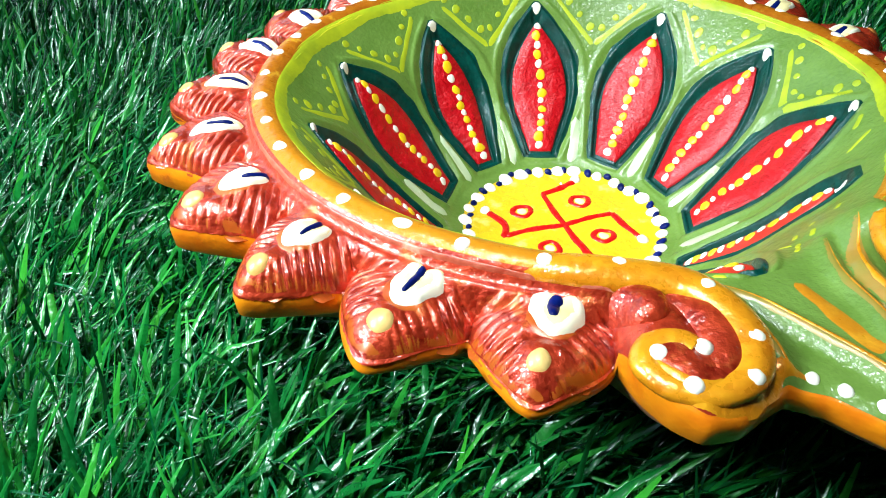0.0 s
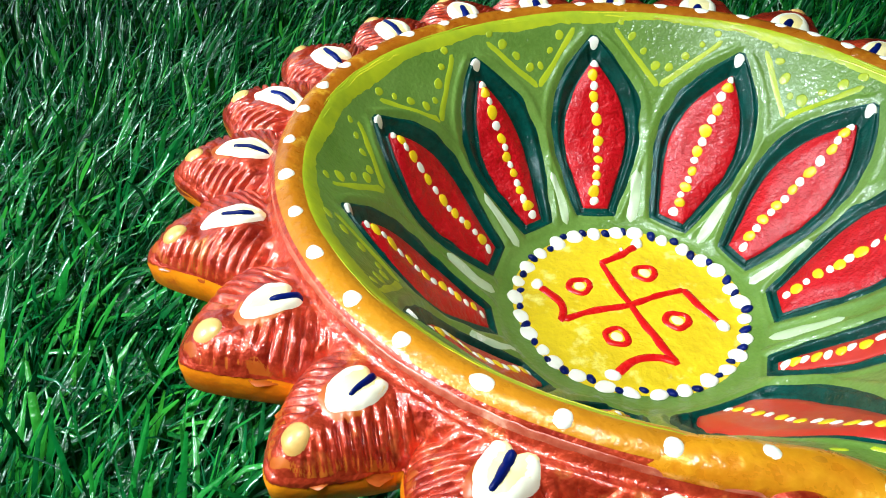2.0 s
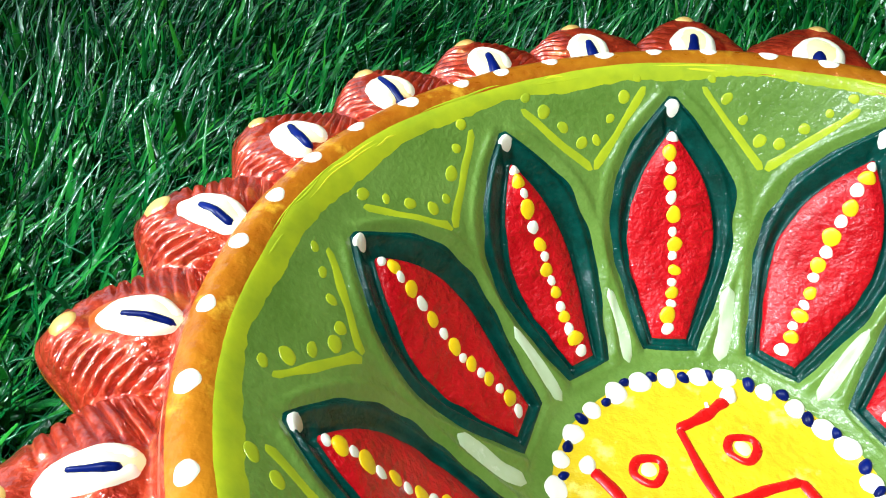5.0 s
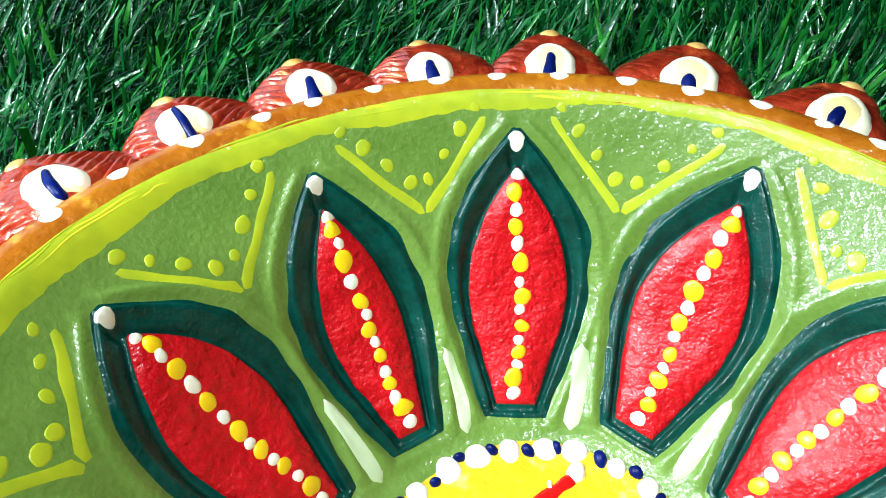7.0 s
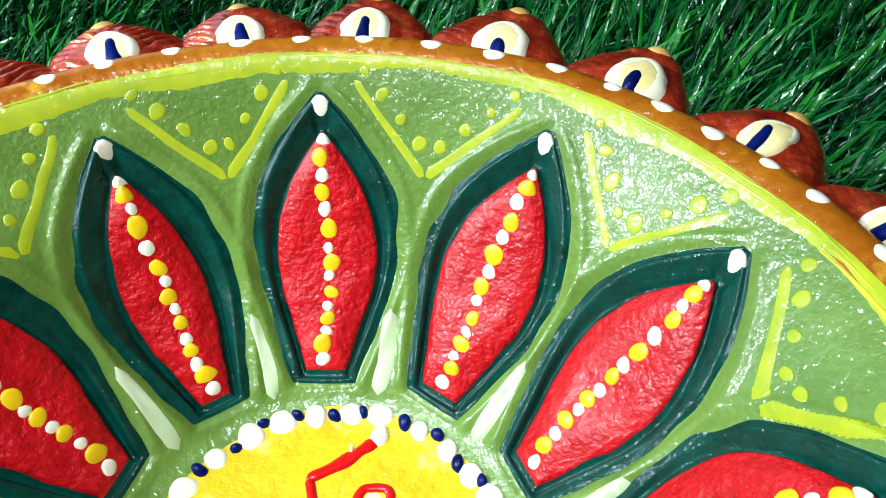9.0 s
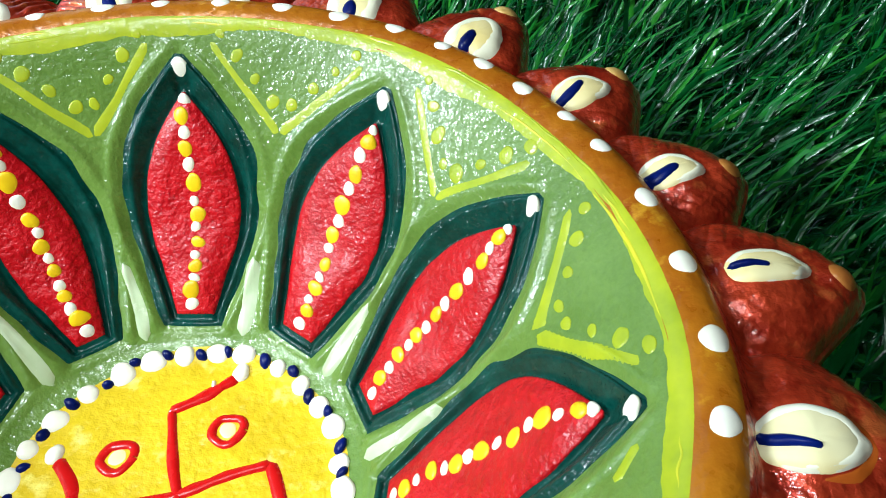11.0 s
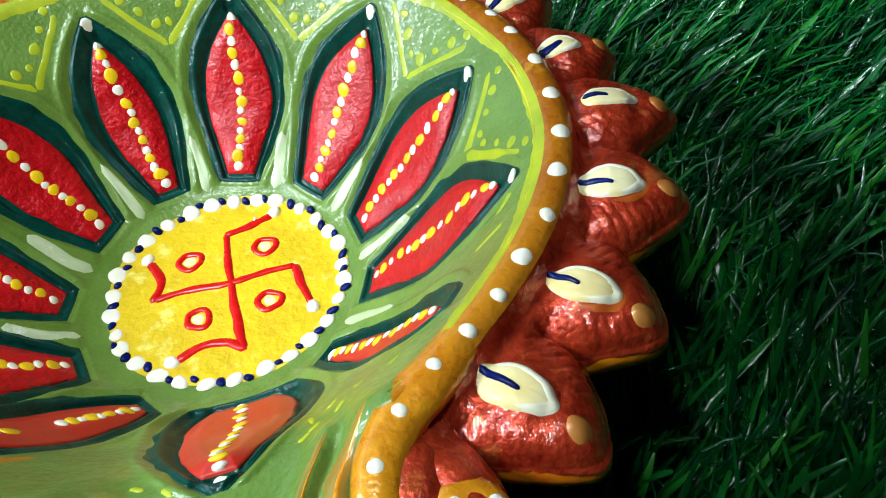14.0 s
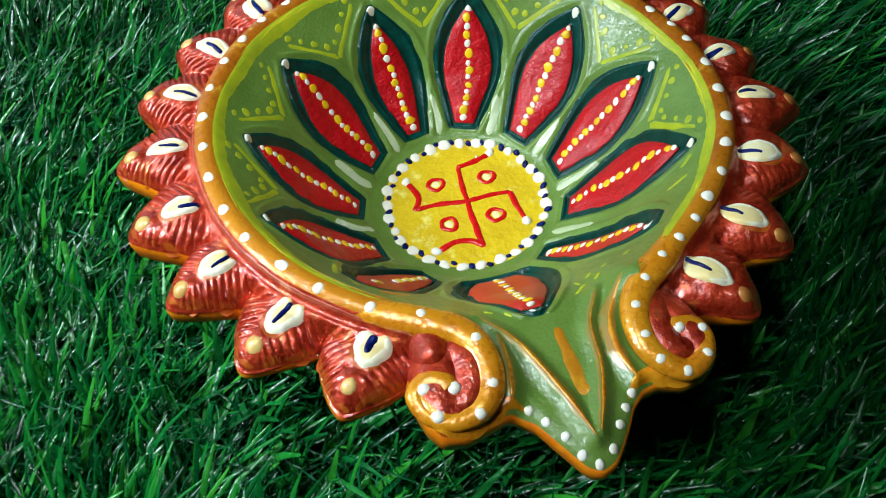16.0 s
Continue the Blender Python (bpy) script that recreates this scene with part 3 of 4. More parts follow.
# scalloped lobes
def eye_of_paint(k, lobe):
    """Cream dab in a thick white loop that is open towards the rim, with a navy dash; rusty paint round its outer end."""
    r0, a0, r1, a1 = EYES[k]
    inner, outer = polar(r0, a0), polar(r1, a1)
    mid_xy, axis = (inner + outer) / 2, outer - inner
    el, ew = math.hypot(*axis) / 2, EYE_HALF[k]
    axis = axis / math.hypot(*axis)
    cross = np.array((-axis[1], axis[0]))
    piped = k in (0, 1, 2, 3, 7, 8, 9, 10, 11, 12, 13)
    if k in (0, 1, 2, 3, 5, 17, 18):
        turn = np.linspace(-1.3, 1.3, 9) + rng.uniform(-0.5, 0.5)
        stroke("rusty_edge", [mid_xy + axis * 1.05 * el * math.cos(a) + cross * 1.1 * ew * math.sin(a) for a in turn], [0.02, 0.06, 0.07, 0.06, 0.02], RUST, lobe,
               "rusty orange paint round the eye", thick=0.012, n=30, rough=0.4)

    def shape(a, q):
        # leaf: blunt towards the rim, drawn to a point outwards
        return mid_xy + axis * (el * q * math.cos(a)) + cross * (ew * q * math.sin(a) * (1 - 0.16 * math.cos(a)) * (1 - 0.10 * math.exp(-(a / 0.5) ** 2)))

    t = np.linspace(-math.pi, math.pi, 33)[:-1]
    wob = 1 + 0.035 * np.sin(3 * t + k) + 0.025 * np.sin(5 * t + 2 * k)
    verts, offs = [mid_xy], [0.045]
    for qq, hh in ((0.4, 0.045), (0.7, 0.043), (0.9, 0.03), (0.985, -0.012)):
        for a, w in zip(t, wob):
            notch = 1 - (0.42 if piped else 0.02) * math.exp(-((math.pi - abs(a)) / 0.42) ** 2)
            verts.append(shape(a, qq * w * notch))
            offs.append(hh + rng.uniform(-0.005, 0.005))
    faces = [(0, 1 + i, 1 + (i + 1) % 32) for i in range(32)]
    for ring in range(3):
        b = 1 + ring * 32
        faces += [(b + i, b + 32 + i, b + 32 + (i + 1) % 32, b + (i + 1) % 32) for i in range(32)]
    link("eye", lay(np.array(verts), np.array(offs)), faces, CREAM, lobe, "cream dab of paint")
    wide = min(0.11, 0.40 * ew) if piped else 0.075
    open_ = 0.48 if piped else 0.10
    loop = [shape(a, 1 - 0.75 * wide / ew * (0.6 + 0.4 * abs(math.sin(a)))) for a in np.linspace(-math.pi + open_, math.pi - open_, 17)]
    widths = np.array([0.95, 1.1, 1.0, 0.95, 0.9, 0.95, 1.0, 1.1, 0.95]) * wide * rng.uniform(0.92, 1.08, 9)
    if k >= 14:
        widths = widths * np.array([0.4, 0.45, 0.6, 0.9, 1.3, 1.1, 0.9, 0.8, 0.6])
    stroke("eye_loop", loop, widths, EYE_WHITE, lobe, "thick loop of white paint", thick=0.055, n=64, across=9, rough=0.14)
    r0, a0, r1, a1 = PUPILS[k]
    p0, p1 = polar(r0, a0), polar(r1, a1)
    bow = np.array((p0[1] - p1[1], p1[0] - p0[0])) * rng.uniform(-0.06, 0.06)
    stroke("pupil", [p0, (p0 + p1) / 2 + bow, p1], np.array([1.1, 1.15, 0.95, 0.75]) * PUPIL_HALF[k], NAVY, lobe, "navy blue dash", thick=0.085, n=16, rough=0.15)


for k, mid in enumerate(LOBES):
    lo, hi = mid - HALF_LO[k], mid + HALF_HI[k]
    d = np.linspace(lo + 1e-3, hi - 1e-3, 111)
    q = np.linspace(0, 1, 84)[:, None]
    lobe = ring_sheet("lobe", d[None] + 0 * q, 5.59 + rim_off(d)[None] + (edge(d)[None] - 0.045 - 5.59 - rim_off(d)[None]) * q, COPPER, diya, "coppery red veined lobe")
    eye_of_paint(k, lobe)
    if k < 5:
        for a0, a1 in ((lo + 0.6, mid + 0.8), (mid - 0.8, hi - 0.6)):
            arc = np.linspace(a0, a1, 14)
            gap = 0.10 + 0.03 * np.sin(arc * 1.7 + k)
            stroke("orange_margin", [polar(float(edge(a)) - g, a) for a, g in zip(arc, gap)], 0.075 * rng.uniform(0.4, 1.25, 9), RUST, lobe,
                   "rusty orange paint along the lobe's margin", thick=0.008, n=50, across=9, rough=0.5)
    b = polar(BEADS[k], mid)
    dot("bead", b[0], b[1], 0.165 * rng.uniform(0.85, 1.08), BEAD_SHADED if k >= 15 else BEAD, lobe, 0.03, label="gold painted bead in a darker, less lit tone" if k >= 15 else "pale gold painted bead")

# side and underside
deg = ALL
rad = edge(deg)
def top_at(r):
    return height(r * np.cos(np.radians(deg)), r * np.sin(np.radians(deg)))


thick_side = np.exp(-((deg + 150) / 22) ** 4) - 1.3 * np.exp(-((deg + 106) / 17) ** 4)
low = np.where(in_spout(deg), np.minimum(4.80, top_at(rad) - 0.34), top_at(rad) - 0.30 - 0.11 * thick_side)
low = np.convolve(np.pad(low, 8, mode="wrap"), np.hanning(17) / np.hanning(17).sum(), mode="valid")
rows_r = [rad - 0.045, rad - 0.03, rad - 0.015, rad, rad + 0.035, rad + 0.02, rad - 0.06, rad - 0.5, 0 * rad + 4.6, 0 * rad + 3.6, 0 * rad + 3.2, 0 * rad + 0.05]
rows_z = [top_at(rad - 0.045) - 0.002, top_at(rad - 0.03), top_at(rad - 0.015), top_at(rad), top_at(rad) - 0.08, low + 0.07, low, 0 * rad + 4.4, 0 * rad + 2.9, 0 * rad + 1.7, 0 * rad + 1.45, 0 * rad + 1.45]
ring_sheet("side", np.array([deg] * 7), np.array(rows_r[:7]), SIDE, diya, "bright orange painted side", closed=True, heights=np.array(rows_z[:7]))
# red paint drawn over the edge, ragged below
reach = 0.06 + 0.26 * (1 - np.abs(lobe_at(deg)[1])) ** 1.6 + 0.08 * np.sin(deg * 0.37) + 0.07 * np.sin(deg * 0.91 + 1.0) + rng.uniform(-0.04, 0.04, deg.size)
reach = reach + 0.55 * step01(-168, -176, np.where(deg > 0, deg - 360, deg)) * (1 - step01(-320, -350, np.where(deg > 0, deg - 360, deg)))
reach = np.where(in_spout(deg), 0, np.clip(reach * (1 - 0.45 * np.abs(thick_side)), 0.05, 0.92))
top, foot = top_at(rad - 0.045), low + 0.05
span = np.linspace(0, 1, 7)[:, None] * reach[None]
skin_r = np.interp(span.ravel(), [0, 0.12, 0.3, 0.8, 1], [-0.045, 0.008, 0.030, 0.040, 0.028]).reshape(span.shape) + rad[None]
ring_sheet("edge_paint", np.array([deg] * 7), skin_r, COPPER, diya, "coppery red paint over the edge", closed=True, heights=top[None] + 0.004 + (foot - top)[None] * span)
ring_sheet("underside", np.array([deg] * 6), np.array(rows_r[6:]), CLAY, diya, "bare clay underside", closed=True, heights=np.array(rows_z[6:]))

# lime stroke along the rim's inner edge
d = np.arange(-50, 262, 1.0)
inner = 5.06 + 0.03 * np.sin(d * 0.11) + 0.02 * np.sin(d * 0.31 + 2) + rng.uniform(-0.012, 0.012, d.size)
inner = inner + rim_off(d) - 0.07 * step01(95, 130, d) * (1 - step01(225, 262, d))
outer = 5.26 + 0.025 * np.sin(d * 0.13 + 1) + rim_off(d)
taper = np.clip(np.minimum((d + 50) / 12, (262 - d) / 22), 0.03, 1)
inner = outer - (outer - inner) * taper
q = np.linspace(0, 1, 9)[:, None]
rows = inner[None] + (outer - inner)[None] * q
offs = -0.004 + 0.016 * (1 - np.abs(2 * q - 1) ** 3) + 0 * d[None]
x, y = rows * np.cos(np.radians(d)), rows * np.sin(np.radians(d))
ring_sheet("rim_stripe", d[None] + 0 * q, rows, LIME, diya, "uneven lime yellow brush stroke", heights=height(x, y) + offs)

# bristle marks in the stroke, and a rose line painted as the lit edge outside the rim
for _ in range(30):
    a0 = rng.uniform(-36, 246)
    span, r0 = rng.uniform(5, 22), rng.uniform(5.11, 5.22)
    pts = [polar(r0 + rng.uniform(-0.012, 0.012) + float(rim_off(a0 + span * q)), a0 + span * q) for q in np.linspace(0, 1, 6)]
    stroke("brush_streak", pts, [0.008, rng.uniform(0.015, 0.032), 0.008], STREAK if rng.uniform() < 0.6 else LIME, rim, "paler bristle mark", thick=0.022, n=30, across=5, rough=0.3)
stroke("rim_lit_edge", [polar(5.66 + float(rim_off(a0)), a0) for a0 in np.arange(-172, -91, 5.0)], [0.012, 0.025, 0.03, 0.032, 0.028, 0.012], ROSE, rim, "pale rose line for the lit edge under the rim", thick=0.02, n=160, rough=0.3)

# white dots on the rim
for a in (-123.3, -134, -143, -153, -162.3, -171.6, 179, 169.6, 161.2, 153, 144.6, 135.6, 126.7, 119.8, 111.6, 102.8, 94.9, 86.5, 77.5,
          69, 60.5, 52.8, 46.2, 39.2, 32.0, 25.8, 16.8, 7.8, -1.1, -9.2, -17.8, -25.7):
    p = polar(5.45 + float(rim_off(a)) + rng.uniform(-0.03, 0.03), a)
    dot("paint_dot", p[0], p[1], 0.125 * rng.uniform(0.85, 1.15), WHITE, rim, 0.03, 1.15, radians(a + 90))

# petals
for k, p in enumerate(PETALS):
    base, tip, wide, red_wide = petal_frame(p)
    axis = tip - base
    length = math.hypot(*axis)
    axis /= length
    side = np.array((-axis[1], axis[0]))
    n, m = 92, 57

    def leaf(name, u0, u1, kind, mat, parent, lift, puff, label=""):
        u = np.linspace(0, 1, n)
        w = petal_width(u, kind, FORMS[k]) * (wide if kind == "outline" else red_wide)
        v = np.linspace(-1, 1, m)
        # an unsteady brush: the two edges wander on their own
        wander = [sum(rng.uniform(-0.022, 0.022) * np.sin(f * u + rng.uniform(0, 6)) for f in (5, 9, 16, 27, 41)) for _ in range(2)]
        wave = np.where(v[None] < 0, wander[0][:, None], wander[1][:, None])
        s = (u0 + (u1 - u0) * u) * length
        bow = p[5] * np.sin(np.pi * (u0 + (u1 - u0) * u))
        xy = base + axis * s[:, None, None] + side * (bow[:, None] + w[:, None] * (1 + wave) * v[None])[..., None]
        off = lift + puff * (1 - np.abs(v[None]) ** 4) * (1 - np.abs(2 * u[:, None] - 1) ** 8)
        off[:, 0], off[:, -1], off[0], off[-1] = -0.01, -0.01, -0.01, -0.01
        return link(name, lay(xy.reshape(-1, 2), off.reshape(-1)), grid_faces(n, m), mat, parent, label)

    petal = leaf("petal", 0.0, 1.0, "outline", TEAL, diya, 0.018, 0.006, "dark teal petal with a red middle and dotted spine")
    flat = k >= 8
    leaf("petal_middle", 0.06, 0.89, "red", BRICK if flat else RED, petal, 0.042, 0.012, "glossy red petal middle")
    drift = 0.15 if k == 10 else 0.0
    q = base + axis * length * (0.955 if k < 8 else 0.91) + side * drift
    dot("paint_dot", q[0], q[1], 0.112, WHITE, petal, 0.04, 0.85, math.atan2(axis[1], axis[0]), lift=0.02)
    spine = 0.10 + np.cumsum(np.concatenate(([0], rng.uniform(0.8, 1.2, 14))))[:15] * 0.0535
    spine = 0.10 + (spine - 0.10) * 0.75 / (spine[-1] - 0.10)
    if k == 10:
        # worn away in the middle
        spine = np.concatenate((0.10 + 0.38 * (spine[:9] - 0.10) / (spine[8] - 0.10), (0.70, 0.76)))
    for i, u in enumerate(spine):
        big = i % 2 == 1
        q = base + axis * length * u + side * (p[5] * math.sin(math.pi * u) + drift * u + rng.uniform(-0.03, 0.03) + 0.03 * math.sin(i * 0.5 + 2 * k))
        dot("paint_dot", q[0], q[1], (0.110 if big else 0.082) * rng.uniform(0.85, 1.15), YELLOW_DOT if big else WHITE, petal, 0.045, rng.uniform(1.0, 1.2), rng.uniform(0, 3), lift=0.048)

# between the petals: pale strokes low down, corners of lime strokes with dots above
for i in range(8):
    a0 = PETALS[i][0]
    a1 = PETALS[i + 1][0]
    if a1 > a0:
        a1 -= 360
    b0, b1 = PETALS[i][1], PETALS[i + 1][1]
    if b1 > b0:
        b1 -= 360
    mid, low = (a0 + a1) / 2, (b0 + b1) / 2
    half = (a0 - a1) / 2
    stroke("pale_stroke", [polar(2.36, low), polar(2.8, low), polar(rng.uniform(3.15, 3.35), low + 0.15 * (mid - low) + rng.uniform(-1, 1))], np.array([0.09, 0.11, 0.11, 0.10, 0.085]) * rng.uniform(0.8, 1.15), PALE, bowl, "pale brush stroke", thick=0.035, rough=0.3)
    c = polar(4.28, mid)
    for s in (-1, 1) if i < 7 else ():
        e = polar(4.95, mid + s * half * 0.72)
        stroke("corner_stroke", [c, (c + e) / 2, e], [0.065, 0.06, 0.055], LIME, bowl, "thin lime stroke", thick=0.013, rough=0.34)
        inward = polar(5.0, mid) - (c + e) / 2
        inward /= math.hypot(*inward)
        for q in (0.24, 0.5, 0.76, 1.0):
            p = c + (e - c) * q + inward * 0.16
            dot("paint_dot", p[0], p[1], 0.085 * rng.uniform(0.72, 1.25), LIME, bowl, 0.014, rng.uniform(1, 1.3), rng.uniform(0, 3))

# medallion in the middle
MX, MY = 0.06, 0.10
t = np.arange(0, 360, 4.0)
q = np.linspace(0.01, 1, 22)[:, None]
rows = q * (2.10 + 0.025 * np.sin(np.radians(t * 5))[None])
x, y = MX + rows * np.cos(np.radians(t)), MY + rows * np.sin(np.radians(t))
z = np.maximum(2.185 - 0.03 * (q > 0.995), height(x, y) - 0.004 + 0.03 * (1 - q ** 12))
medallion = link("medallion", np.stack((x, y, z), -1).reshape(-1, 3) * CM, grid_faces(len(q), t.size, True), YELLOW, diya, "round yellow painted medallion with red motif")


for i in range(29):
    a = i * 360 / 29 + rng.uniform(-2, 2)
    p = polar(2.0 + rng.uniform(-0.04, 0.03), a) + (MX, MY)
    dot("paint_dot", p[0], p[1], 0.140 * rng.uniform(0.82, 1.15), WHITE, medallion, 0.045, rng.uniform(1.0, 1.3), radians(a + rng.uniform(60, 120)), lift=0.022)
    p = polar(1.99 + rng.uniform(-0.06, 0.08), a + 6.2) + (MX, MY)
    dot("dark_dab", p[0], p[1], 0.066 * rng.uniform(0.8, 1.2), NAVY, medallion, 0.05, 1.4, radians(a + rng.uniform(30, 90)), label="navy blue dab", lift=0.03)
# two crossing red lines and a hook at the end of each
UP, RT, DN, LF = (-0.24, 1.26), (1.17, 0.50), (0.59, -1.29), (-1.18, -0.28)
for arm in ([UP, (-0.08, 0.66), (0.09, 0.11), (0.33, -0.60), DN], [LF, (-0.55, -0.03), (0.09, 0.11), (0.63, 0.34), RT],
            [(-0.28, 1.22), (0.15, 1.46), (0.54, 1.76)], [(1.13, 0.53), (1.34, 0.08), (1.58, -0.38)],
            [(0.64, -1.27), (0.28, -1.14), (-0.12, -1.22), (-0.48, -1.50)], [(-1.20, -0.33), (-1.14, 0.0), (-1.22, 0.26), (-1.50, 0.60)]):
    wide = 0.092 * rng.uniform(0.86, 1.12, 8)
    stroke("motif_stroke", arm, wide, SIGN_RED, medallion, "raised red line", thick=0.055, rough=0.22, across=9, lift=0.027)
for x0, y0 in ((0.54, 0.96), (-0.75, 0.60), (0.84, -0.28), (-0.30, -0.67)):
    p = rng.uniform(0, 6.3)
    ring = [(x0 + (0.20 + 0.02 * math.sin(2 * a + p)) * math.cos(a), y0 + (0.185 + 0.02 * math.sin(3 * a + p)) * math.sin(a)) for a in np.linspace(0, 2 * math.pi, 15)]
    stroke("motif_ring", ring, 0.075 * np.concatenate(([1.0], rng.uniform(0.85, 1.2, 5), [1.0])), SIGN_RED, medallion, "raised red ring", thick=0.05, n=36, ends=False, lift=0.027)
    dot("paint_dot", x0, y0, 0.135, CREAM, medallion, 0.03, label="cream dab of paint", lift=0.025)
for x0, y0 in ((0.56, 1.80), (1.60, -0.42), (-0.53, -1.52), (-1.53, 0.64)):
    dot("paint_dot", x0, y0, 0.115, WHITE, medallion, 0.06, 1.15, rng.uniform(0, 3), lift=0.05)

stroke("white_drip", [(0.24, 1.50), (0.22, 1.70)], 0.035, WHITE, medallion, "small white drip", thick=0.045, n=8, lift=0.027)
# scrolls beside the spout
LEFT_RADIUS = [0.10, 0.22, 0.29, 0.29, 0.26, 0.19, 0.17, 0.20, 0.19]
RIGHT_RADIUS = [0.10, 0.22, 0.29, 0.28, 0.25, 0.20, 0.18, 0.17, 0.16]


def scroll(gold, radius, red, head, parent_label):
    g = tube("scroll", gold, radius, GOLD, diya, parent_label, 12)
    tube("red_coil", [(x, y, z - 0.13) for x, y, z in red], [0.06, 0.31, 0.36, 0.33, 0.28, 0.22, 0.14], COPPER, g, "coppery red coil")
    for hx, hy, hr in head:
        dot("knob", hx, hy, hr, COPPER, g, 0.19, label="rounded red knob")
    return g

left = scroll(LEFT_COIL, LEFT_RADIUS,
              [(-0.15, -5.85, 5.36), (0.2, -5.75, 5.4), (0.52, -5.98, 5.42), (0.60, -6.35, 5.42), (0.52, -6.66, 5.42), (0.28, -6.80, 5.41), (0.06, -6.76, 5.40)],
              [(-0.16, -5.84, 0.33)], "gold painted scroll with a red coil")
right = scroll(RIGHT_COIL, RIGHT_RADIUS,
               [(3.74, -4.2, 5.36), (3.66, -4.6, 5.42), (3.68, -5.0, 5.42), (3.82, -5.34, 5.42), (4.06, -5.46, 5.42), (4.2, -5.34, 5.42), (4.22, -5.24, 5.4)],
               [], "gold painted scroll with a red coil")


def bead_on(parent, coil, radius, x, y, r=0.12):
    line = smooth_line(coil, 300)
    k = np.hypot(line[:, 0] - x, line[:, 1] - y).argmin()
    thick = np.interp(k / 299, np.linspace(0, 1, len(radius)), radius)
    gap = min(math.hypot(line[k, 0] - x, line[k, 1] - y), 0.8 * thick)
    z = line[k, 2] + 0.68 * math.sqrt(thick ** 2 - gap ** 2) - 0.008
    z = max(z, float(height(x, y)) + 0.015)
    a = np.linspace(0, 2 * math.pi, 13)[:-1]
    v = [(x, y, z + 0.018)]
    for q, h in ((0.6, 0.012), (1.0, -0.03), (1.0, -0.14)):
        v += [(x + q * r * math.cos(t), y + q * r * math.sin(t), z + h) for t in a]
    f = [(0, 1 + i, 1 + (i + 1) % 12) for i in range(12)]
    for b in (1, 13):
        f += [(b + i, b + 12 + i, b + 12 + (i + 1) % 12, b + (i + 1) % 12) for i in range(12)]
    link("paint_dot", np.array(v) * CM, f, WHITE, parent)


for x, y in (polar(5.35, -114), polar(5.35, -103), (-0.33, -5.3), (0.63, -5.65), (0.95, -6.41), (0.78, -6.91), (0.13, -7.02), (-0.14, -6.6), (0.34, -6.54)):
    bead_on(left, LEFT_COIL, LEFT_RADIUS, x, y)
for x, y in (polar(5.36, -32.3), polar(5.36, -38.5), (3.85, -3.76), (3.52, -4.25), (3.33, -4.81), (3.45, -5.35), (3.69, -5.74), (4.11, -5.91), (4.46, -5.57), (4.42, -5.12), (4.04, -5.13)):
    bead_on(right, RIGHT_COIL, RIGHT_RADIUS, x, y, 0.11)
for x, y in ((1.57, -6.68), (1.85, -6.86), (2.16, -7.08), (2.42, -7.36), (2.69, -7.48), (2.91, -7.22), (3.03, -6.81), (3.14, -6.51), (3.25, -6.25)):
    dot("paint_dot", x, y, 0.085, WHITE, spout, 0.04)
# gold ridges down the spout
for line, wide in zip(RIDGES, (0.11, 0.09, 0.15, 0.12)):
    n = len(line)
    taper = np.interp(np.linspace(0, 1, 9), [0, 0.35, 0.75, 1], [0.3, 0.9, 1, 0.3])
    stroke("ridge", line, 1.25 * wide * taper, OCHRE, spout, "ochre painted rib", thick=0.010, across=11, n=60, rough=0.25)
    stroke("ridge_highlight", [(x + 0.03, y) for x, y in line], 0.5 * wide * np.interp(np.linspace(0, 1, 9), [0, 0.3, 0.75, 1], [0.1, 0.5, 1, 0.3]), GOLD, spout, "gold paint along the rib", thick=0.02, across=9, n=60, rough=0.16)
stroke("orange_stroke", [(2.02, -5.05), (2.25, -5.69), (2.5, -6.35)], [0.10, 0.12, 0.13, 0.13, 0.11], ORANGE, spout, "faded orange stroke", thick=0.016, rough=0.25)
# gold paint over the outer edge below the scrolls
for a0, a1 in ((-93.5, -76.5), (-63.5, -47.2)):
    arc = np.linspace(a0, a1, 12)
    stroke("gold_edge", [polar(float(edge(a)) - 0.20, a) for a in arc], [0.02, 0.10, 0.17, 0.20, 0.20, 0.17, 0.10, 0.02], GOLD, spout, "gold painted edge", thick=0.02, n=60, across=9)
# lime flecks where the bowl runs out into the spout, and strokes over the front wall
for x, y, a in ((2.62, -3.75, 60), (2.75, -3.9, 60), (2.5, -3.95, 120), (2.9, -3.55, 50), (3.3, -3.35, 50), (0.9, -4.75, 165), (1.25, -4.85, 150), (2.40, -4.25, 55), (2.48, -4.1, 55)):
    e = polar(0.18, a)
    stroke("lime_fleck", [(x, y), (x + e[0], y + e[1])], 0.035, LIME, bowl, "short lime fleck", thick=0.02, n=8)
stroke("corner_stroke", [(-2.12, -4.1), (-2.32, -3.56)], [0.05, 0.06, 0.05], LIME, bowl, "thin lime stroke", thick=0.022, rough=0.25)
stroke("corner_stroke", [(-2.24, -3.55), (-1.62, -4.41)], [0.05, 0.06, 0.05], LIME, bowl, "thin lime stroke", thick=0.022, rough=0.25)
stroke("orange_stroke", [(-1.24, -4.42), (-0.95, -4.28), (-0.72, -4.10)], [0.03, 0.06, 0.03], ORANGE, bowl, "thin orange stroke", thick=0.02)
for a in (-13.0, -20.0):
    stroke("lime_fleck", [polar(4.62 + 0.02 * (a + 18), a), polar(4.86, a + 3.4)], 0.04, LIME, bowl, "short lime stroke", thick=0.02, n=10)


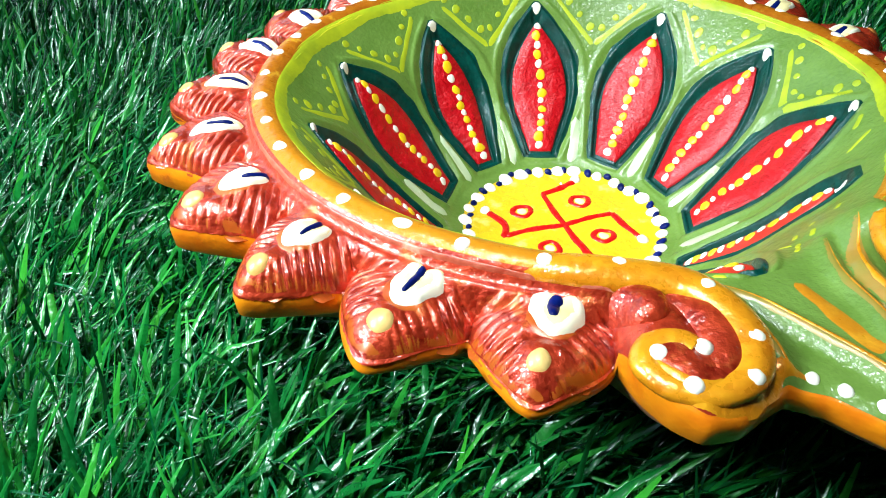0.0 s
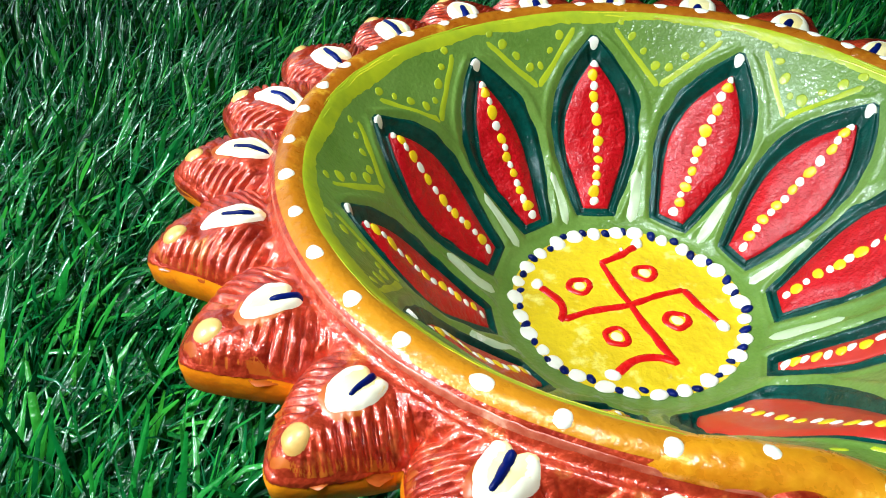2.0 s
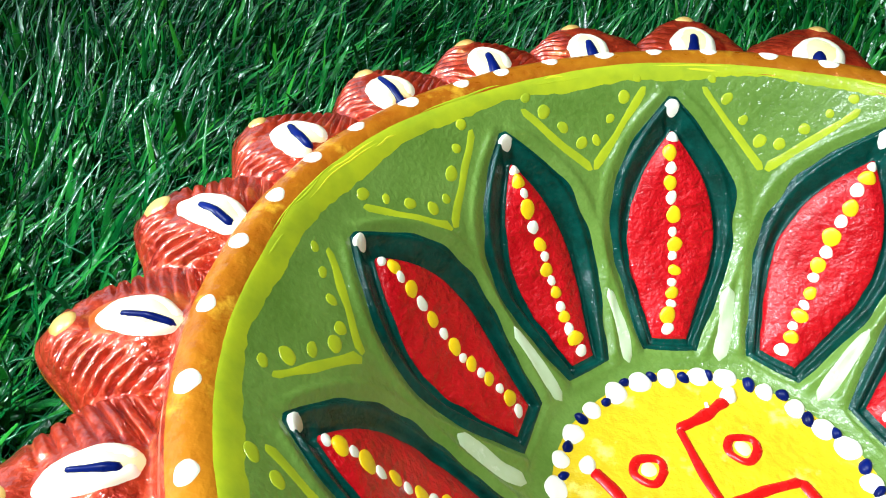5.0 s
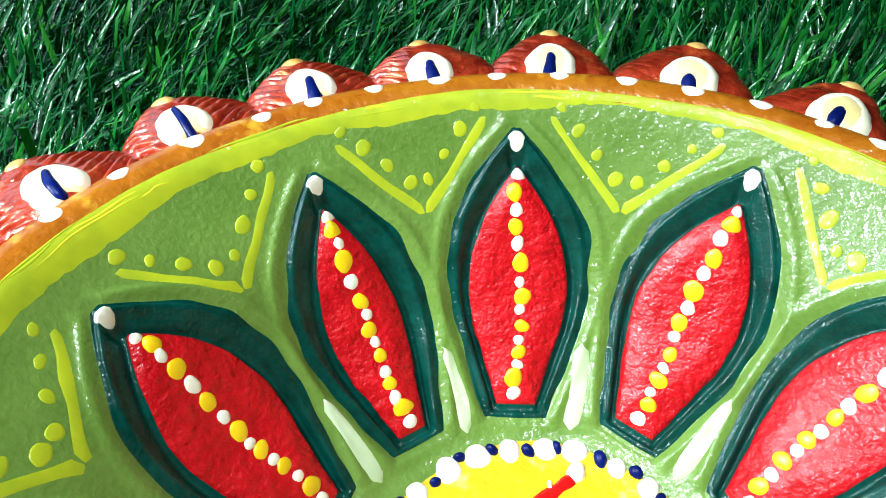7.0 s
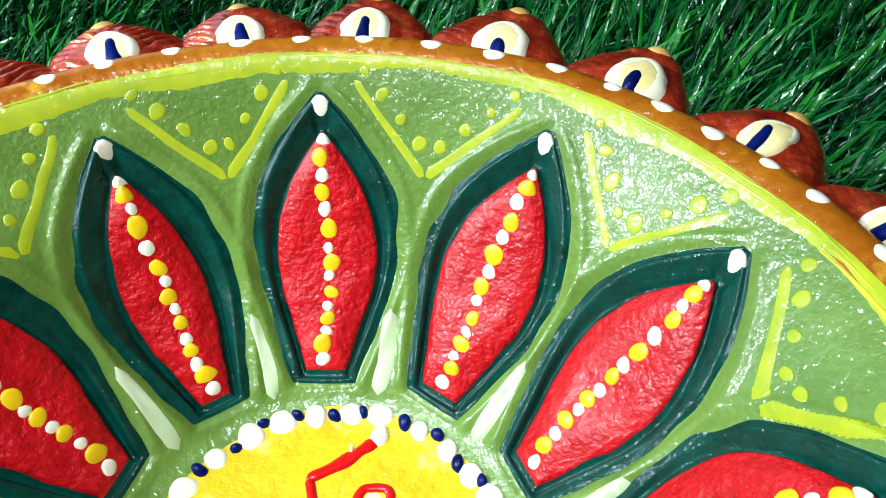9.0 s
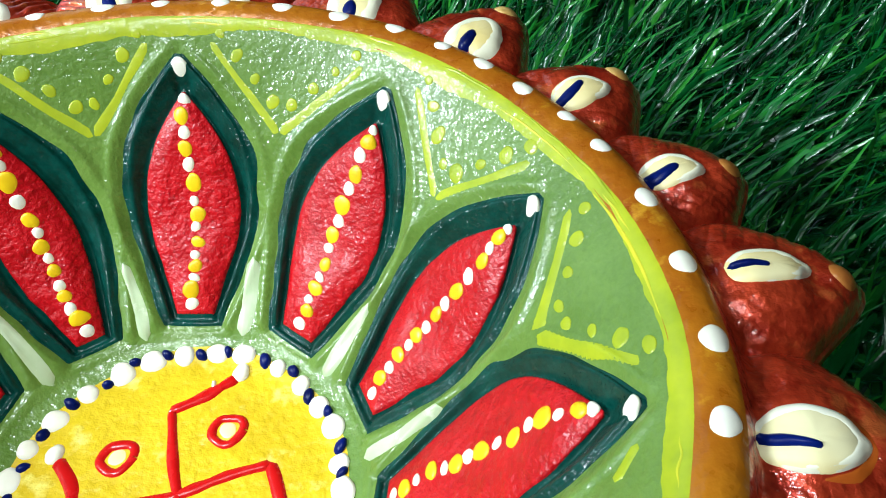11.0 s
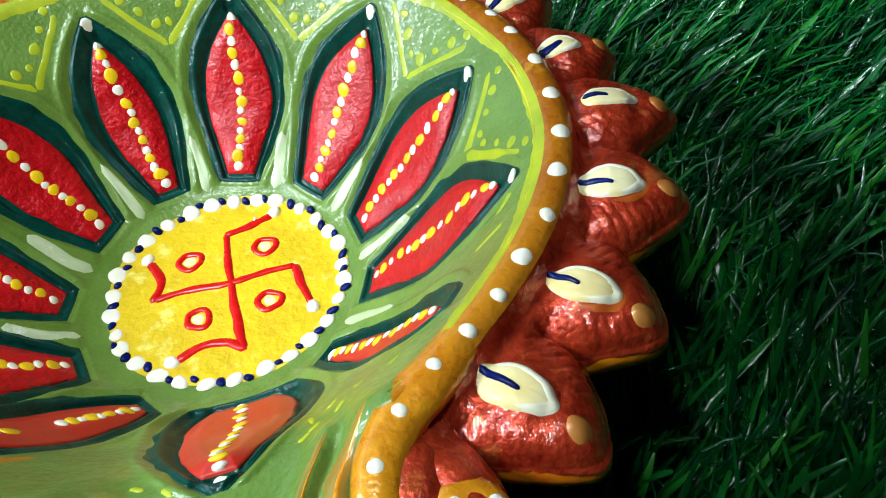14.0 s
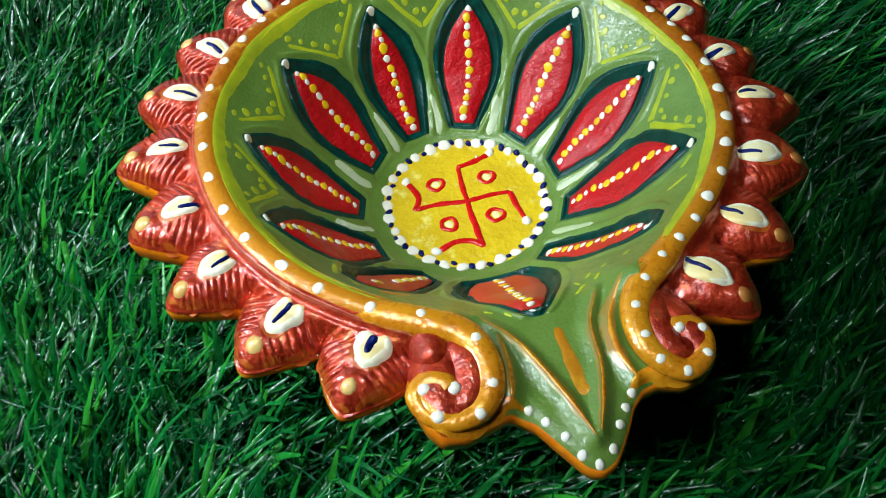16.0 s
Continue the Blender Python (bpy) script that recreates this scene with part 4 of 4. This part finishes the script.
# ---- ground: artificial grass mat ----
def grass_material(name, dark, mid_tone, light, rough, spec=0.5):
    m = bpy.data.materials.new(name)
    m.use_nodes = True
    nt = m.node_tree
    b = nt.nodes["Principled BSDF"]
    geo = nt.nodes.new("ShaderNodeNewGeometry")
    ramp = nt.nodes.new("ShaderNodeValToRGB")
    e = ramp.color_ramp.elements
    e[0].position, e[0].color = 0.0, (*dark, 1)
    e[1].position, e[1].color = 1.0, (*light, 1)
    mid = e.new(0.5)
    mid.color = (*mid_tone, 1)
    nt.links.new(geo.outputs["Random Per Island"], ramp.inputs["Fac"])
    nt.links.new(ramp.outputs["Color"], b.inputs["Base Color"])
    b.inputs["Roughness"].default_value = rough
    b.inputs["Specular IOR Level"].default_value = spec
    tex = nt.nodes.new("ShaderNodeTexCoord")
    kink = nt.nodes.new("ShaderNodeTexNoise")
    kink.inputs["Scale"].default_value, kink.inputs["Detail"].default_value = 420, 2
    nt.links.new(tex.outputs["Object"], kink.inputs["Vector"])
    bp = nt.nodes.new("ShaderNodeBump")
    bp.inputs["Strength"].default_value, bp.inputs["Distance"].default_value = 0.4, 0.0010
    nt.links.new(kink.outputs["Fac"], bp.inputs["Height"])
    nt.links.new(bp.outputs[0], b.inputs["Normal"])
    return m


GRASS = grass_material("grass_blade", (0.0006, 0.040, 0.010), (0.002, 0.125, 0.022), (0.016, 0.24, 0.024), 0.24, 0.52)
THATCH = grass_material("thatch_fibre", (0.0006, 0.035, 0.012), (0.002, 0.10, 0.028), (0.006, 0.18, 0.045), 0.16, 0.42)
BROAD = grass_material("broad_blade", (0.001, 0.07, 0.014), (0.005, 0.17, 0.022), (0.034, 0.30, 0.024), 0.26, 0.55)
MAT = material("mat_backing", (0.003, 0.014, 0.004), (0.0015, 0.007, 0.002), 0.8, 0, 300, 0.5)
g = 0.5
ground = link("ground", [(-g, -g, 0), (g, -g, 0), (g, g, 0), (-g, g, 0)], [(0, 1, 2, 3)], MAT, None, "dark green backing of the artificial grass mat")
tagged(ground, "", "ground", "", "structure")

R = np.random.RandomState(3)


def strands(name, count, length, half, lean_mid, lean_var, curl_mid, curl_var, seg, base_z, cap, jitter, mat, label):
    """Strips rooted over the mat: a sheet of many bent blades as one mesh."""
    x, y = R.uniform(-23, 21, count), R.uniform(-17, 36, count)
    keep = np.hypot(x, y) > 3.3
    x, y = x[keep], y[keep]
    n = x.size
    long_ = R.uniform(*length, n)
    lean = R.normal(lean_mid, lean_var, n)
    # tufts lean together
    azi = 0.75 + 0.5 * np.sin(x * 0.33 + 1.2 * np.sin(y * 0.21)) + 0.45 * np.sin(y * 0.41 + x * 0.17) + R.normal(0, jitter, n)
    wide = R.uniform(*half, n)
    curl = R.normal(curl_mid, curl_var, n)
    twist = R.uniform(-0.9, 0.9, n) + azi + math.pi / 2
    px, py, pz = x.copy(), y.copy(), R.uniform(*base_z, n)
    V = np.zeros((n, seg + 1, 3, 3))
    for s in range(seg + 1):
        f = s / seg
        w = wide * (1 - 0.7 * f ** 4)
        tilt = 0.35 * np.sin(long_ * 7)
        V[:, s, 0] = np.column_stack((px - w * np.cos(twist), py - w * np.sin(twist), pz - w * tilt))
        V[:, s, 1] = np.column_stack((px, py, pz + 0.55 * w))
        V[:, s, 2] = np.column_stack((px + w * np.cos(twist), py + w * np.sin(twist), pz + w * tilt))
        bend = np.clip(lean + curl * f * 1.6, -1.5, 1.62)
        d = long_ / seg
        px, py, pz = px + d * np.sin(bend) * np.cos(azi), py + d * np.sin(bend) * np.sin(azi), pz + d * np.cos(bend)
        twist = twist + R.normal(0, 0.12, n)
        azi = azi + R.normal(0, jitter * 0.25, n)
    V = V.reshape(-1, 3) * CM
    near = np.clip((np.hypot(V[:, 0], V[:, 1]) - 0.034) / 0.02, 0, 1)
    V[:, 2] = np.clip(V[:, 2], 0.0005, 0.0135 + (cap - 0.0135) * near)
    base = np.arange(n)[:, None] * (seg + 1) * 3
    quads = np.array([[3 * s + j, 3 * s + j + 1, 3 * s + j + 4, 3 * s + j + 3] for s in range(seg) for j in (0, 1)])
    F = (base[:, :, None] + quads[None]).reshape(-1, 4)
    me = bpy.data.meshes.new(name)
    me.vertices.add(len(V))
    me.vertices.foreach_set("co", V.ravel())
    me.loops.add(F.size)
    me.loops.foreach_set("vertex_index", F.ravel().astype(np.int32))
    me.polygons.add(len(F))
    me.polygons.foreach_set("loop_start", np.arange(0, F.size, 4, dtype=np.int32))
    me.update(calc_edges=True)
    me.validate()
    me.polygons.foreach_set("use_smooth", [True] * len(me.polygons))
    me.materials.append(mat)
    return tagged(new(name, me), label, "grass", "", "stuff")


strands("grass", 42000, (1.5, 3.3), (0.034, 0.072), 0.66, 0.34, 0.35, 0.3, 4, (0.0, 0.1), 0.026, 0.55, GRASS, "glossy green artificial grass blades leaning in tufts")
strands("grass", 24000, (1.6, 3.3), (0.058, 0.112), 0.78, 0.3, 0.3, 0.25, 4, (0.0, 0.1), 0.025, 0.5, BROAD, "broad flat green artificial grass blades")
strands("thatch", 52000, (0.5, 1.4), (0.013, 0.026), 0.9, 0.55, 0.5, 0.9, 3, (0.2, 1.6), 0.022, 1.3, THATCH, "fine curly green fibres between the artificial grass blades")
